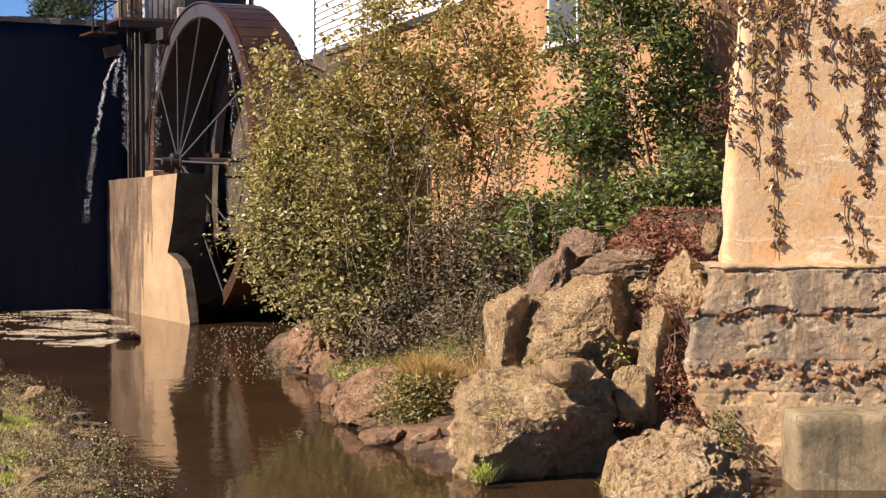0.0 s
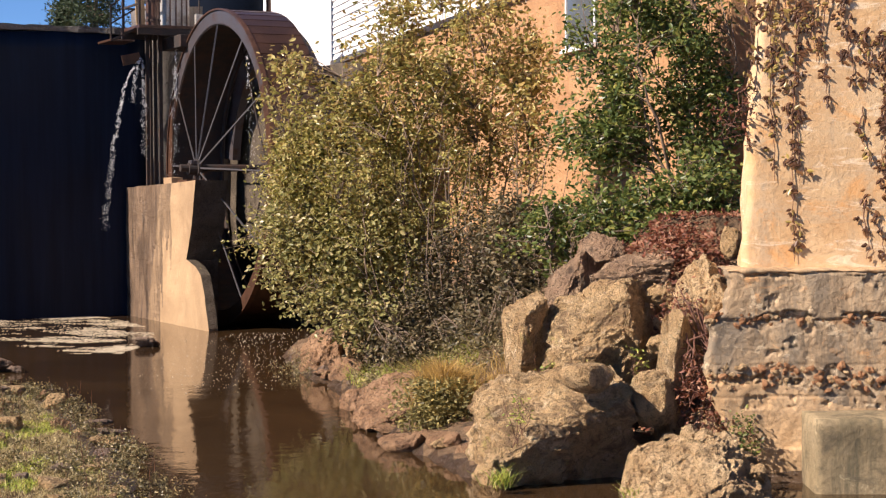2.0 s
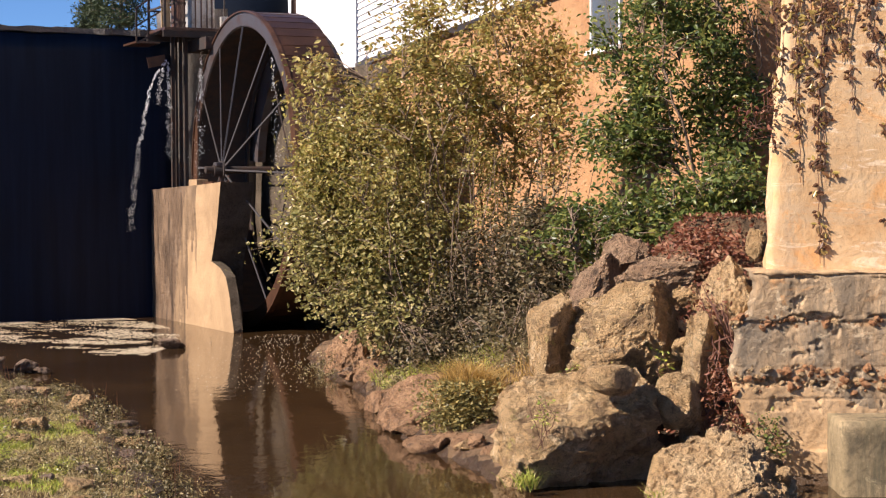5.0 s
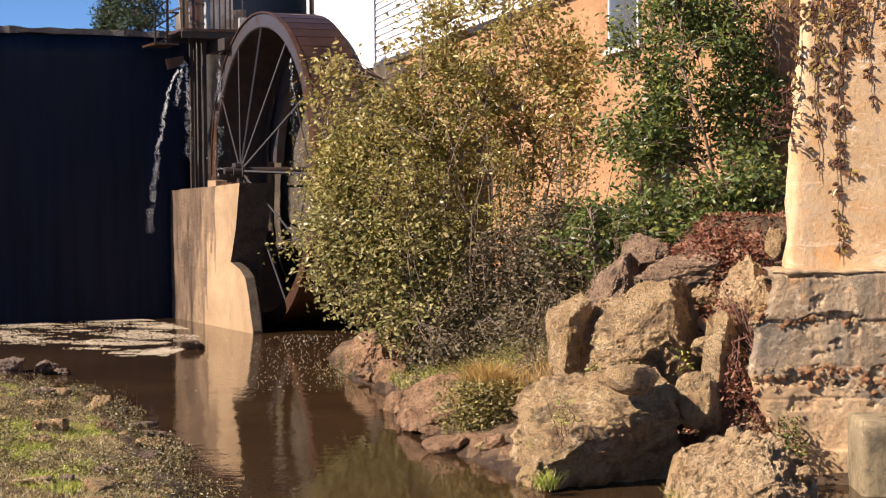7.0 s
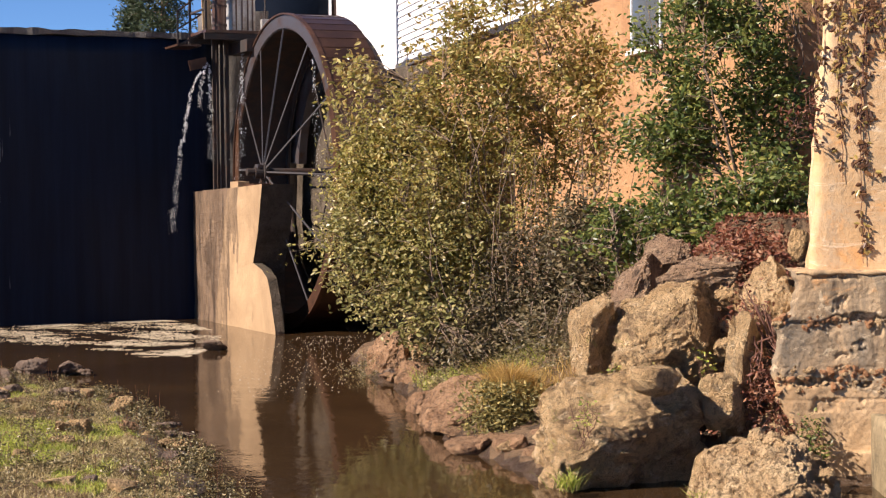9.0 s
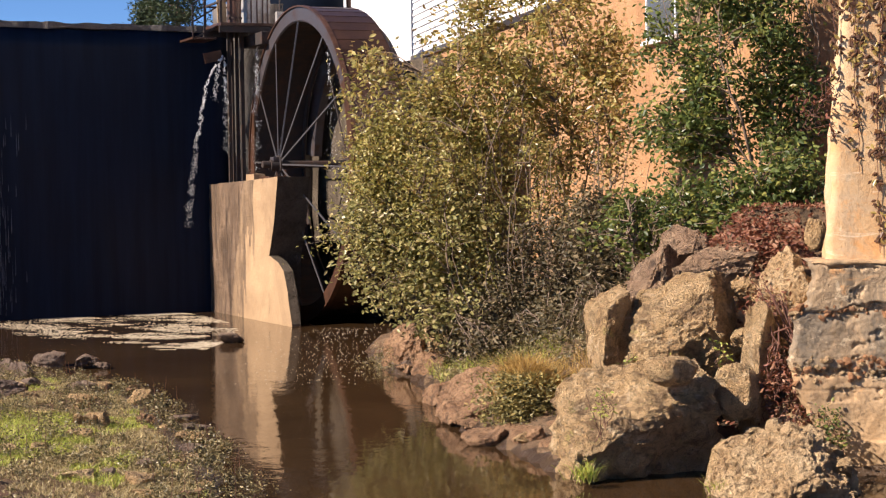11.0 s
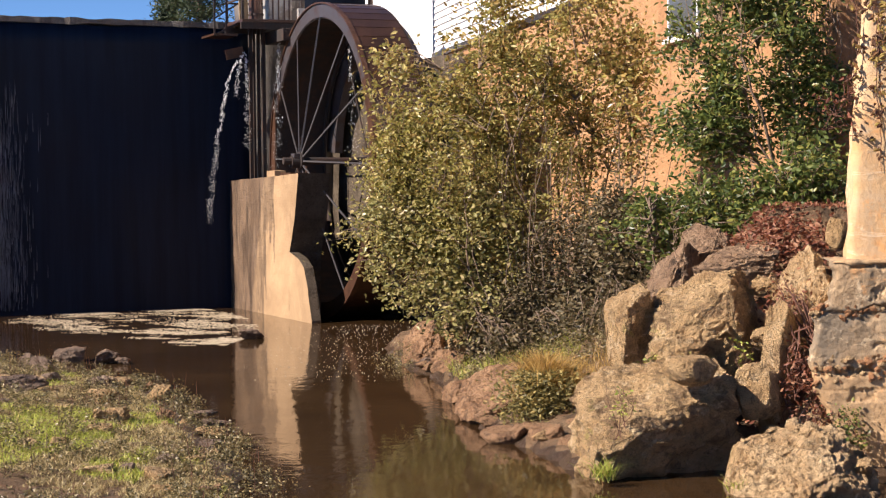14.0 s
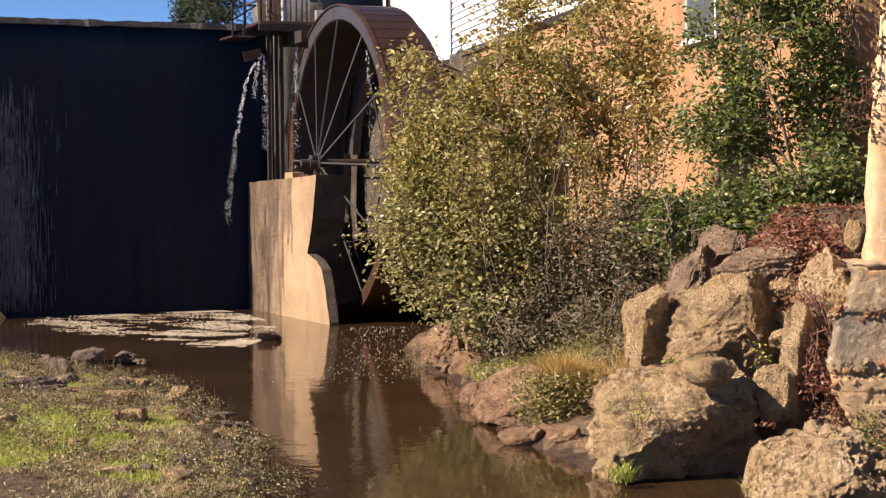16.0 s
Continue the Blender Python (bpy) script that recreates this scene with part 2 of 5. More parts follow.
L_TUFT = leaf_mat("olive_tuft_leaf", (0.13, 0.115, 0.042), (0.31, 0.27, 0.10), (0.56, 0.44, 0.16), 0.45, 0.35)
L_PINE = leaf_mat("pine_needles", (0.030, 0.048, 0.020), (0.050, 0.075, 0.030), (0.080, 0.10, 0.045), 0.5, 0.2)


def splash_mat():
    m, nt, b = base_mat("white_water", 0.15)
    b.inputs["Base Color"].default_value = (0.90, 0.92, 0.95, 1)
    b.inputs["Transmission Weight"].default_value = 0.1
    b.inputs["IOR"].default_value = 1.33
    return m


M_SPLASH = splash_mat()


def curtain_mat():
    """Thin sheet of falling water over wet masonry, coloured with shade and sky reflection."""
    m, nt, b = base_mat("shaded_wet_dam_face", 0.5)
    v = noise_tex(nt, 5.0, 5, 0.6, stretch=(1.0, 1.0, 0.05))
    s = noise_tex(nt, 1.2, 5, 0.6, stretch=(1.0, 1.0, 0.3))
    # near-black blue carries the face's shade and the reflected sky
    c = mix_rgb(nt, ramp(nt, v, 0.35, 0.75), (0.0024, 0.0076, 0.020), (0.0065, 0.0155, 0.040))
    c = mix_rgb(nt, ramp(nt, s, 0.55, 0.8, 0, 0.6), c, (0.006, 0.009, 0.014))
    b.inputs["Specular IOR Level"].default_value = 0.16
    nt.links.new(c, b.inputs["Base Color"])
    bump(nt, b, v, 0.35, 0.02)
    return m


M_CURTAIN = curtain_mat()
M_VEIL = mineral("thin_water_veil", (0.11, 0.14, 0.20), (0.18, 0.22, 0.30), (0.30, 0.35, 0.45), 3, 0.3, 0.002)


# ---- mesh helpers ----
def mesh_ob(name, verts, faces, material, parent=None, smooth=False):
    me = bpy.data.meshes.new(name)
    me.from_pydata([tuple(v) for v in verts], [], faces)
    me.update()
    if material:
        me.materials.append(material)
    if smooth:
        me.polygons.foreach_set("use_smooth", [True] * len(me.polygons))
    ob = new(name, me)
    ob.parent = parent
    return ob


def part(name, bm, material, parent=None, label="", smooth=False):
    me = bpy.data.meshes.new(name)
    bm.to_mesh(me)
    bm.free()
    me.materials.append(material)
    if smooth:
        me.polygons.foreach_set("use_smooth", [True] * len(me.polygons))
    ob = new(name, me)
    ob.parent = parent
    return tagged(ob, label)


def thing(name, label, category, m=None, group="", kind=""):
    ob = tagged(new(name), label, category, group, kind)
    if m is not None:
        ob.matrix_basis = m
    return ob


def box(x0, x1, y0, y1, z0, z1, bevel=0.0, bm=None):
    bm = bm or bmesh.new()
    r = bmesh.ops.create_cube(bm, size=1)
    vs = r["verts"]
    for v in vs:
        v.co = Vector(((x0 + x1) / 2 + v.co.x * (x1 - x0), (y0 + y1) / 2 + v.co.y * (y1 - y0), (z0 + z1) / 2 + v.co.z * (z1 - z0)))
    if bevel:
        es = list({e for v in vs for e in v.link_edges})
        bmesh.ops.bevel(bm, geom=es, offset=bevel, segments=2, affect="EDGES", profile=0.6)
    return bm


def bar(p, q, w, d=None, bm=None, round_=False):
    """A straight member from p to q."""
    bm = bm or bmesh.new()
    p, q = Vector(p), Vector(q)
    rot = (q - p).to_track_quat("Z", "X").to_matrix().to_4x4()
    m = Matrix.Translation((p + q) / 2) @ rot
    if round_:
        bmesh.ops.create_cone(bm, cap_ends=True, segments=10, radius1=w / 2, radius2=w / 2, depth=(q - p).length, matrix=m)
    else:
        bmesh.ops.create_cube(bm, size=1, matrix=m @ Matrix.Diagonal((w, d or w, (q - p).length, 1)))
    return bm


def rough_box(x0, x1, y0, y1, z0, z1, step, amount, seed, scale=2.0, edge=0.0):
    """A box of masonry with uneven faces and worn edges."""
    bm = bmesh.new()
    bmesh.ops.create_cube(bm, size=1)
    size = Vector((x1 - x0, y1 - y0, z1 - z0))
    for axis in range(3):
        n = max(1, int(size[axis] / step))
        for i in range(1, n):
            no = Vector((0, 0, 0))
            no[axis] = 1
            co = no * (i / n - 0.5)
            bmesh.ops.bisect_plane(bm, geom=bm.verts[:] + bm.edges[:] + bm.faces[:], plane_co=co, plane_no=no)
    mid = Vector(((x0 + x1) / 2, (y0 + y1) / 2, (z0 + z1) / 2))
    off = Vector((seed * 7.3, seed * 3.1, seed * 5.7))
    bm.normal_update()
    for v in bm.verts:
        outer = sum(abs(abs(c) - 0.5) < 1e-4 for c in v.co)
        p = Vector((v.co.x * size.x, v.co.y * size.y, v.co.z * size.z))
        nrm = v.normal.copy()
        d = noise.fractal(p * scale + off, 0.9, 2.1, 4) * amount
        if outer >= 2:
            d -= edge * (0.6 + abs(noise.noise(p * 5 + off)))
        v.co = mid + p + nrm * d
    return bm


def rock_bm(size, seed, cuts=9, rough=0.06, level=4, keep=0.62):
    """An angular boulder, its base at z = 0: a sphere cut by planes, then worn."""
    rnd = random.Random(seed)
    bm = bmesh.new()
    bmesh.ops.create_icosphere(bm, subdivisions=level, radius=1)
    planes = []
    for _ in range(cuts):
        n = Vector((rnd.gauss(0, 1), rnd.gauss(0, 1), rnd.gauss(0.15, 0.8))).normalized()
        planes.append((n, rnd.uniform(keep, 0.86)))
    off = Vector((seed * 3.7, seed * 1.9, seed * 2.3))
    for v in bm.verts:
        p = v.co.copy()
        for n, d in planes:
            k = p.dot(n) - d
            if k > 0:
                p -= n * k * 0.93
        p += p.normalized() * (noise.fractal(p * 2.2 + off, 1.0, 2.0, 5) * rough + abs(noise.noise(p * 6.5 + off)) * rough * 0.6)
        v.co = p
    lo = [min(v.co[i] for v in bm.verts) for i in range(3)]
    hi = [max(v.co[i] for v in bm.verts) for i in range(3)]
    for v in bm.verts:
        v.co = Vector([((v.co[i] - lo[i]) / (hi[i] - lo[i]) - (0.5 if i < 2 else 0)) * size[i] for i in range(3)])
    return bm


def rock(name, label, at, size, seed, material, turn=(0, 0, 0), group="", **kw):
    ob = part(name, rock_bm(size, seed, **kw), material)
    ob.matrix_basis = pose(*at, *turn)
    return tagged(ob, label, "rock", group)


def tubes(paths, material, name, parent=None, sides=6):
    """Tapered stems: each path is a list of (point, radius)."""
    verts, faces = [], []
    for path in paths:
        start = len(verts)
        for i, (p, r) in enumerate(path):
            a, b = path[max(0, i - 1)][0], path[min(len(path) - 1, i + 1)][0]
            t = (Vector(b) - Vector(a)).normalized()
            u = t.orthogonal().normalized()
            w = t.cross(u)
            for s in range(sides):
                ang = 2 * math.pi * s / sides
                verts.append(Vector(p) + (u * math.cos(ang) + w * math.sin(ang)) * r)
        for i in range(len(path) - 1):
            for s in range(sides):
                a = start + i * sides
                faces.append((a + s, a + (s + 1) % sides, a + sides + (s + 1) % sides, a + sides + s))
    return mesh_ob(name, verts, faces, material, parent, True)


def leaves(points, size, material, name, parent=None, seed=1, droop=0.4, slim=0.5, facing=None):
    """One folded blade of six corners at each point."""
    rs = np.random.RandomState(seed)
    pts = np.asarray(points, float)
    n = len(pts)
    d = rs.normal(size=(n, 3))
    d[:, 2] = d[:, 2] * 0.5 - droop
    d /= np.linalg.norm(d, axis=1)[:, None]
    o = rs.normal(size=(n, 3))
    if facing is not None:
        d[:, 1] *= 0.08
        d /= np.linalg.norm(d, axis=1)[:, None]
        o = np.cross(d, np.asarray(facing)[None, :] + rs.normal(size=(n, 3)) * 0.14)
    s = o - (o * d).sum(1)[:, None] * d
    s /= np.linalg.norm(s, axis=1)[:, None]
    nn = np.cross(d, s)
    ln = size * rs.uniform(0.6, 1.25, n)[:, None]
    w = ln * slim * 0.5
    v = np.empty((n, 6, 3))
    v[:, 0] = pts
    v[:, 1] = pts + d * ln * 0.35 + s * w + nn * w * 0.25
    v[:, 2] = pts + d * ln * 0.7 + s * w * 0.75 + nn * w * 0.1
    v[:, 3] = pts + d * ln - nn * w * 0.3
    v[:, 4] = pts + d * ln * 0.7 - s * w * 0.75 + nn * w * 0.1
    v[:, 5] = pts + d * ln * 0.35 - s * w + nn * w * 0.25
    base = np.arange(n)[:, None] * 6
    f = np.concatenate([base + np.array([0, 1, 2, 3]), base + np.array([0, 3, 4, 5])], 0)
    me = bpy.data.meshes.new(name)
    me.from_pydata(v.reshape(-1, 3).tolist(), [], f.tolist())
    me.materials.append(material)
    ob = new(name, me)
    ob.parent = parent
    return ob


def blades(points, height, width, material, name, parent=None, seed=1, lean=0.5):
    """Grass blades, each bent once."""
    rs = np.random.RandomState(seed)
    pts = np.asarray(points, float)
    n = len(pts)
    ang = rs.uniform(0, 2 * np.pi, n)
    s = np.stack([np.cos(ang), np.sin(ang), np.zeros(n)], 1)
    h = height * rs.uniform(0.45, 1.2, n)[:, None]
    b = rs.normal(size=(n, 3)) * lean
    b[:, 2] = 0
    up = np.array([[0, 0, 1.0]])
    v = np.empty((n, 5, 3))
    v[:, 0], v[:, 1] = pts - s * width / 2, pts + s * width / 2
    m = pts + up * h * 0.55 + b * h * 0.25
    v[:, 2], v[:, 3] = m + s * width * 0.4, m - s * width * 0.4
    v[:, 4] = pts + up * h * 0.95 + b * h * 0.8
    base = np.arange(n)[:, None] * 5
    f = (base + np.array([0, 1, 2, 3])).tolist() + (base + np.array([3, 2, 4])).tolist()
    me = bpy.data.meshes.new(name)
    me.from_pydata(v.reshape(-1, 3).tolist(), [], f)
    me.materials.append(material)
    ob = new(name, me)
    ob.parent = parent
    return ob


# ---- ground and water ----
DAM_AT, DAM_TURN = Vector((-6.63, 35.9, 0)), 29.0
DAM_DIR = Vector((math.cos(radians(DAM_TURN)), math.sin(radians(DAM_TURN)), 0))
SHORE = np.array([  # the water's outline
    (-24, 25.6), (-14, 25.4), (-9.5, 24.9), (-7.97, 24.3), (-5.3, 21.3), (-4.77, 20.5), (-3.35, 16.6), (-2.48, 13.85), (-1.9, 11),
    (0.5, 10.2), (3.2, 11.6), (6.0, 11.8), (6.0, 14.6), (2.3, 14.7), (1.6, 15.2), (0.7, 15.2), (0.1, 15.0), (-0.75, 17.35), (-1.5, 21.9), (-2.2, 24), (-2.7, 27),
    (-2.4, 31), (-2.3, 37.8), (-6.6, 36.2), (-24, 26.6)])


def shore_distance(x, y):
    """Metres from the water's edge, minus where it is wet; and the nearest edge's number."""
    p = np.stack([x, y], -1)
    best, inside = np.full(x.shape, 1e9), np.zeros(x.shape, bool)
    for i in range(len(SHORE)):
        a, b = SHORE[i], SHORE[(i + 1) % len(SHORE)]
        ab = b - a
        t = np.clip(((p - a) @ ab) / (ab @ ab), 0, 1)
        best = np.minimum(best, np.linalg.norm(p - a - t[..., None] * ab, axis=-1))
        hit = ((a[1] > y) != (b[1] > y)) & (x < (b[0] - a[0]) * (y - a[1]) / (b[1] - a[1] + 1e-12) + a[0])
        inside ^= hit
    return np.where(inside, -best, best)


def height(x, y):
    x, y = np.asarray(x, float), np.asarray(y, float)
    d = shore_distance(x, y)
    right = x > np.interp(y, [0, 11, 14, 24, 32], [0.3, 0.6, -1.0, -3.5, -3.0])
    near = y < 12.5
    dp = np.maximum(d, 0)
    left_h = 0.03 + 0.13 * dp - 0.006 * np.minimum(dp, 8) ** 2
    right_h = 0.08 + 0.12 * dp + np.interp(x, [-0.5, 1.3], [0.11, 0.2]) * np.minimum(dp, 3.8) ** 2
    right_h = np.minimum(right_h, 2.1 + 0.02 * dp)
    h = np.where(right & ~near, right_h, np.minimum(left_h, 1.2))
    behind = (x - DAM_AT.x) * -DAM_DIR.y + (y - DAM_AT.y) * DAM_DIR.x
    h = np.where((behind > 0.9) & (x < 0.5), 5.0, h)
    h = np.where(d < 0, np.maximum(-0.55, 0.45 * d), h)
    return h


def ground():
    xs = np.concatenate([[-900, -300, -120, -60, -35, -24, -18, -14], np.arange(-11, 7, 0.14), [8, 10, 13, 18, 28, 45, 80, 160, 400, 900]])
    ys = np.concatenate([[-600, -200, -80, -30, -12, -4, 0, 4, 8], np.arange(10, 38, 0.16), [39, 41, 45, 52, 65, 90, 140, 260, 600, 1200]])
    X, Y = np.meshgrid(xs, ys)
    Z = height(X, Y)
    for i in range(Z.shape[0]):
        for j in range(Z.shape[1]):
            p = Vector((X[i, j], Y[i, j], 0))
            Z[i, j] += noise.fractal(p * 1.3, 1.0, 2.0, 4) * 0.06 + noise.noise(p * 6.0) * 0.012
    nx, ny = len(xs), len(ys)
    verts = np.stack([X, Y, Z], -1).reshape(-1, 3)
    faces = [(j * nx + i, j * nx + i + 1, (j + 1) * nx + i + 1, (j + 1) * nx + i) for j in range(ny - 1) for i in range(nx - 1)]
    ob = mesh_ob("ground", verts.tolist(), faces, M_GROUND, None, True)
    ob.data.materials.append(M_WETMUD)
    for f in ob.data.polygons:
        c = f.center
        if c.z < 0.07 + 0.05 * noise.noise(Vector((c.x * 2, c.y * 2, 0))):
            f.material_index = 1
    return tagged(ob, "brown earthen stream bank with stones and weeds", "ground", kind="structure")


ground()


def water():
    xs, ys = np.linspace(-26, 7, 60), np.linspace(9, 39, 60)
    X, Y = np.meshgrid(xs, ys)
    verts = np.stack([X, Y, X * 0], -1).reshape(-1, 3)
    faces = [(j * 60 + i, j * 60 + i + 1, (j + 1) * 60 + i + 1, (j + 1) * 60 + i) for j in range(59) for i in range(59)]
    # only where the ground lies lower than the water or the dam closes it
    def wet(f):
        c = np.mean([verts[k] for k in f], 0)
        return (c[0] - DAM_AT.x) * -DAM_DIR.y + (c[1] - DAM_AT.y) * DAM_DIR.x < 0.6
    return tagged(mesh_ob("water", verts.tolist(), [f for f in faces if wet(f)], M_WATER, None, True), "calm brown stream water mirroring the pier", "water", kind="structure")


water()

# ---- dam and abutment ----
DAM_POSE = pose(*DAM_AT, 0, 0, DAM_TURN)


def dam():
    t = thing("dam", "tall masonry dam coloured shade-dark with water sliding down its face", "dam", DAM_POSE, kind="structure")
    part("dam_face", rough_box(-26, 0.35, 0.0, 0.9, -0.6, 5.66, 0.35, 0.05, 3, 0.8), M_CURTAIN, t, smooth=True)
    bm = rough_box(-26, 0.35, -0.03, 0.85, 5.665, 5.78, 0.12, 0.045, 5, 2.5)
    part("dam_crest", bm, M_DAMP, t, "uneven wet stone crest")


dam()


def abutment():
    t = thing("abutment_wall", "brown stained concrete abutment closing the dam", "wall", DAM_POSE, kind="structure")
    part("wall_body", rough_box(0.36, 1.5, -0.12, 1.2, -0.6, 6.3, 0.3, 0.04, 8, 1.2, 0.03), M_DAMP, t, smooth=True)
    part("wall_body", rough_box(1.5, 6.0, -0.1, 1.2, -0.6, 4.9, 0.3, 0.04, 9, 1.2, 0.03), M_DAMP, t, smooth=True)


abutment()

# ---- pier, wheel and flume (all in the pier's own axes: x along the axle, y away along the pier) ----
PIER_POSE = pose(-4.51, 31.4, 0, 0, 0, 27.0)


def prism(profile, x0, x1, seed, step=0.16, amount=0.018):
    """A slab with the given outline in y and z, its faces slightly uneven."""
    bm = bmesh.new()
    n = 5
    rings = [[bm.verts.new((x0 + (x1 - x0) * i / n, y, z)) for y, z in profile] for i in range(n + 1)]
    for i in range(n):
        for j in range(len(profile)):
            k = (j + 1) % len(profile)
            bm.faces.new((rings[i][j], rings[i][k], rings[i + 1][k], rings[i + 1][j]))
    bm.faces.new(list(reversed(rings[0])))
    bm.faces.new(rings[-1])
    for axis, lo, hi in ((1, -1.0, 7.0), (2, -0.6, 3.0)):
        c = lo
        while c < hi:
            no = Vector((0, 1, 0)) if axis == 1 else Vector((0, 0, 1))
            bmesh.ops.bisect_plane(bm, geom=bm.verts[:] + bm.edges[:] + bm.faces[:], plane_co=no * c, plane_no=no)
            c += step
    bmesh.ops.recalc_face_normals(bm, faces=bm.faces[:])
    bm.normal_update()
    off = Vector((seed, seed * 2.0, seed * 3.0))
    for v in bm.verts:
        v.co += v.normal * noise.fractal(v.co * 1.6 + off, 1.0, 2.0, 4) * amount
    return bm


def pier():
    t = thing("wheel_pier", "sunlit tan concrete pier with a broken front edge standing in water", "pier", PIER_POSE, kind="structure")
    outline = [(1.25, -0.6), (1.15, 1.22), (0.85, 1.8), (0.58, 2.68), (5.55, 2.56), (5.25, 1.2), (5.05, -0.6)]
    flare = [(-0.08, -0.6), (-0.08, 0.05), (0.08, 0.48), (0.12, 0.62), (0.32, 0.98), (0.62, 1.13), (1.12, 1.24), (1.9, 1.1), (1.9, -0.6)]
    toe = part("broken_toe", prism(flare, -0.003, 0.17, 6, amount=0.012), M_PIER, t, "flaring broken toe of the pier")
    toe.data.materials.append(M_SHADED)
    # all but the sunlit side of the toe is coloured dark for shade
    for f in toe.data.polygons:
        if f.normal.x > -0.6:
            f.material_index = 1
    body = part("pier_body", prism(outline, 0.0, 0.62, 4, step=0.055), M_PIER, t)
    body.data.materials.append(M_SHADED)
    # the pier's front end gets its shade as a dark colour
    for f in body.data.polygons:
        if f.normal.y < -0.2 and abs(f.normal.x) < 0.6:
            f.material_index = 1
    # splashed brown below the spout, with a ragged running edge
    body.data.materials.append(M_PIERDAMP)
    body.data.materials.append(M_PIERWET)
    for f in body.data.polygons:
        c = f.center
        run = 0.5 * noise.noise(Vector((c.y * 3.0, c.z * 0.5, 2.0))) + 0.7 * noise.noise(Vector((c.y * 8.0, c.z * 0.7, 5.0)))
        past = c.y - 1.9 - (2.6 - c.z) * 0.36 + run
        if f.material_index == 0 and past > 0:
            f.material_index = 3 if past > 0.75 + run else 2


pier()


def ring(r0, r1, x0, x1, n=72):
    bm = bmesh.new()
    rows = []
    for i in range(n):
        a = 2 * math.pi * i / n
        c, s = math.cos(a), math.sin(a)
        rows.append([bm.verts.new((x, r * c, r * s)) for x, r in ((x0, r0), (x0, r1), (x1, r1), (x1, r0))])
    for i in range(n):
        p, q = rows[i], rows[(i + 1) % n]
        for k in range(4):
            bm.faces.new((p[k], p[(k + 1) % 4], q[(k + 1) % 4], q[k]))
    bmesh.ops.recalc_face_normals(bm, faces=bm.faces[:])
    return bm


def wheel():
    R = 2.93
    t = thing("water_wheel", "tall rusted steel overshot water wheel with thin spokes", "water wheel", PIER_POSE @ pose(0.75, 1.6, 2.92))
    front = part("rim", ring(R - 0.25, R, 0.0, 0.035), M_STEEL, t, "grey painted rim plate, lower part rust-dark for shade")
    front.data.materials.append(M_RUST)
    # below this height the darker rust colour stands for shade on the rim
    for f in front.data.polygons:
        f.material_index = 1 if f.center.z < 1.5 else 0
    part("rim_band", ring(R, R + 0.03, -0.03, 0.06), M_RUST, t, "rusty outer band")
    part("rim", ring(R - 0.40, R, 1.0, 1.035), M_BRACE, t, "dark far rim plate")
    part("sole_plate", ring(R - 0.27, R - 0.25, 0.02, 1.02), M_BRACE, t, "dark inner drum plate")
    n = 64
    for i in range(n):
        a = 2 * math.pi * i / n
        bm = bmesh.new()
        w = 2 * math.pi * R / n
        # each bucket board leans inward at its trailing edge
        pts = [(-w * 0.505, 0.002), (w * 0.505, -0.006), (w * 0.505, -0.035), (-w * 0.505, -0.03)]
        f0 = [bm.verts.new((0.03, y, R + 0.01 + z)) for y, z in pts]
        f1 = [bm.verts.new((1.0, y, R + 0.01 + z)) for y, z in pts]
        for k in range(4):
            bm.faces.new((f0[k], f0[(k + 1) % 4], f1[(k + 1) % 4], f1[k]))
        bm.faces.new(f0)
        bm.faces.new(list(reversed(f1)))
        bmesh.ops.recalc_face_normals(bm, faces=bm.faces[:])
        bmesh.ops.rotate(bm, verts=bm.verts[:], cent=(0, 0, 0), matrix=Matrix.Rotation(a, 3, "X"))
        part("bucket_board", bm, M_BUCKET, t)
    for side, x in (("near", 0.05), ("far", 0.98)):
        for i in range(12 if side == "near" else 6):
            a = radians((30 if side == "near" else 60) * i + 2)
            c, s = math.cos(a), math.sin(a)
            part("spoke", bar((x + (0.03 if side == "far" else -0.42), 0.12 * c, 0.12 * s), (x, (R - 0.05) * c, (R - 0.05) * s), 0.03, 0.018), M_SPOKE if side == "near" else M_BRACE, t)
        hub = bmesh.new()
        bmesh.ops.create_cone(hub, cap_ends=True, segments=20, radius1=0.17, radius2=0.17, depth=0.05, matrix=Matrix.Translation((x - (0.42 if side == "near" else 0.0), 0, 0)) @ Matrix.Rotation(math.pi / 2, 4, "Y"))
        part("hub", hub, M_BRACE, t)
    part("axle", bar((-0.7, 0, 0), (1.5, 0, 0), 0.14, bm=None, round_=True), M_BRACE, t, "dark steel shaft")


wheel()


def guard():
    t = thing("wheel_guard", "curved blue-grey sheet guard behind the wheel", "guard", PIER_POSE @ pose(1.86, 1.6, 2.92))
    plate = ring(2.2, 2.70, 0.0, 0.16)
    bmesh.ops.delete(plate, geom=[v for v in plate.verts if v.co.z < 0.1], context="VERTS")
    part("guard_plate", plate, M_STEEL, t)


guard()


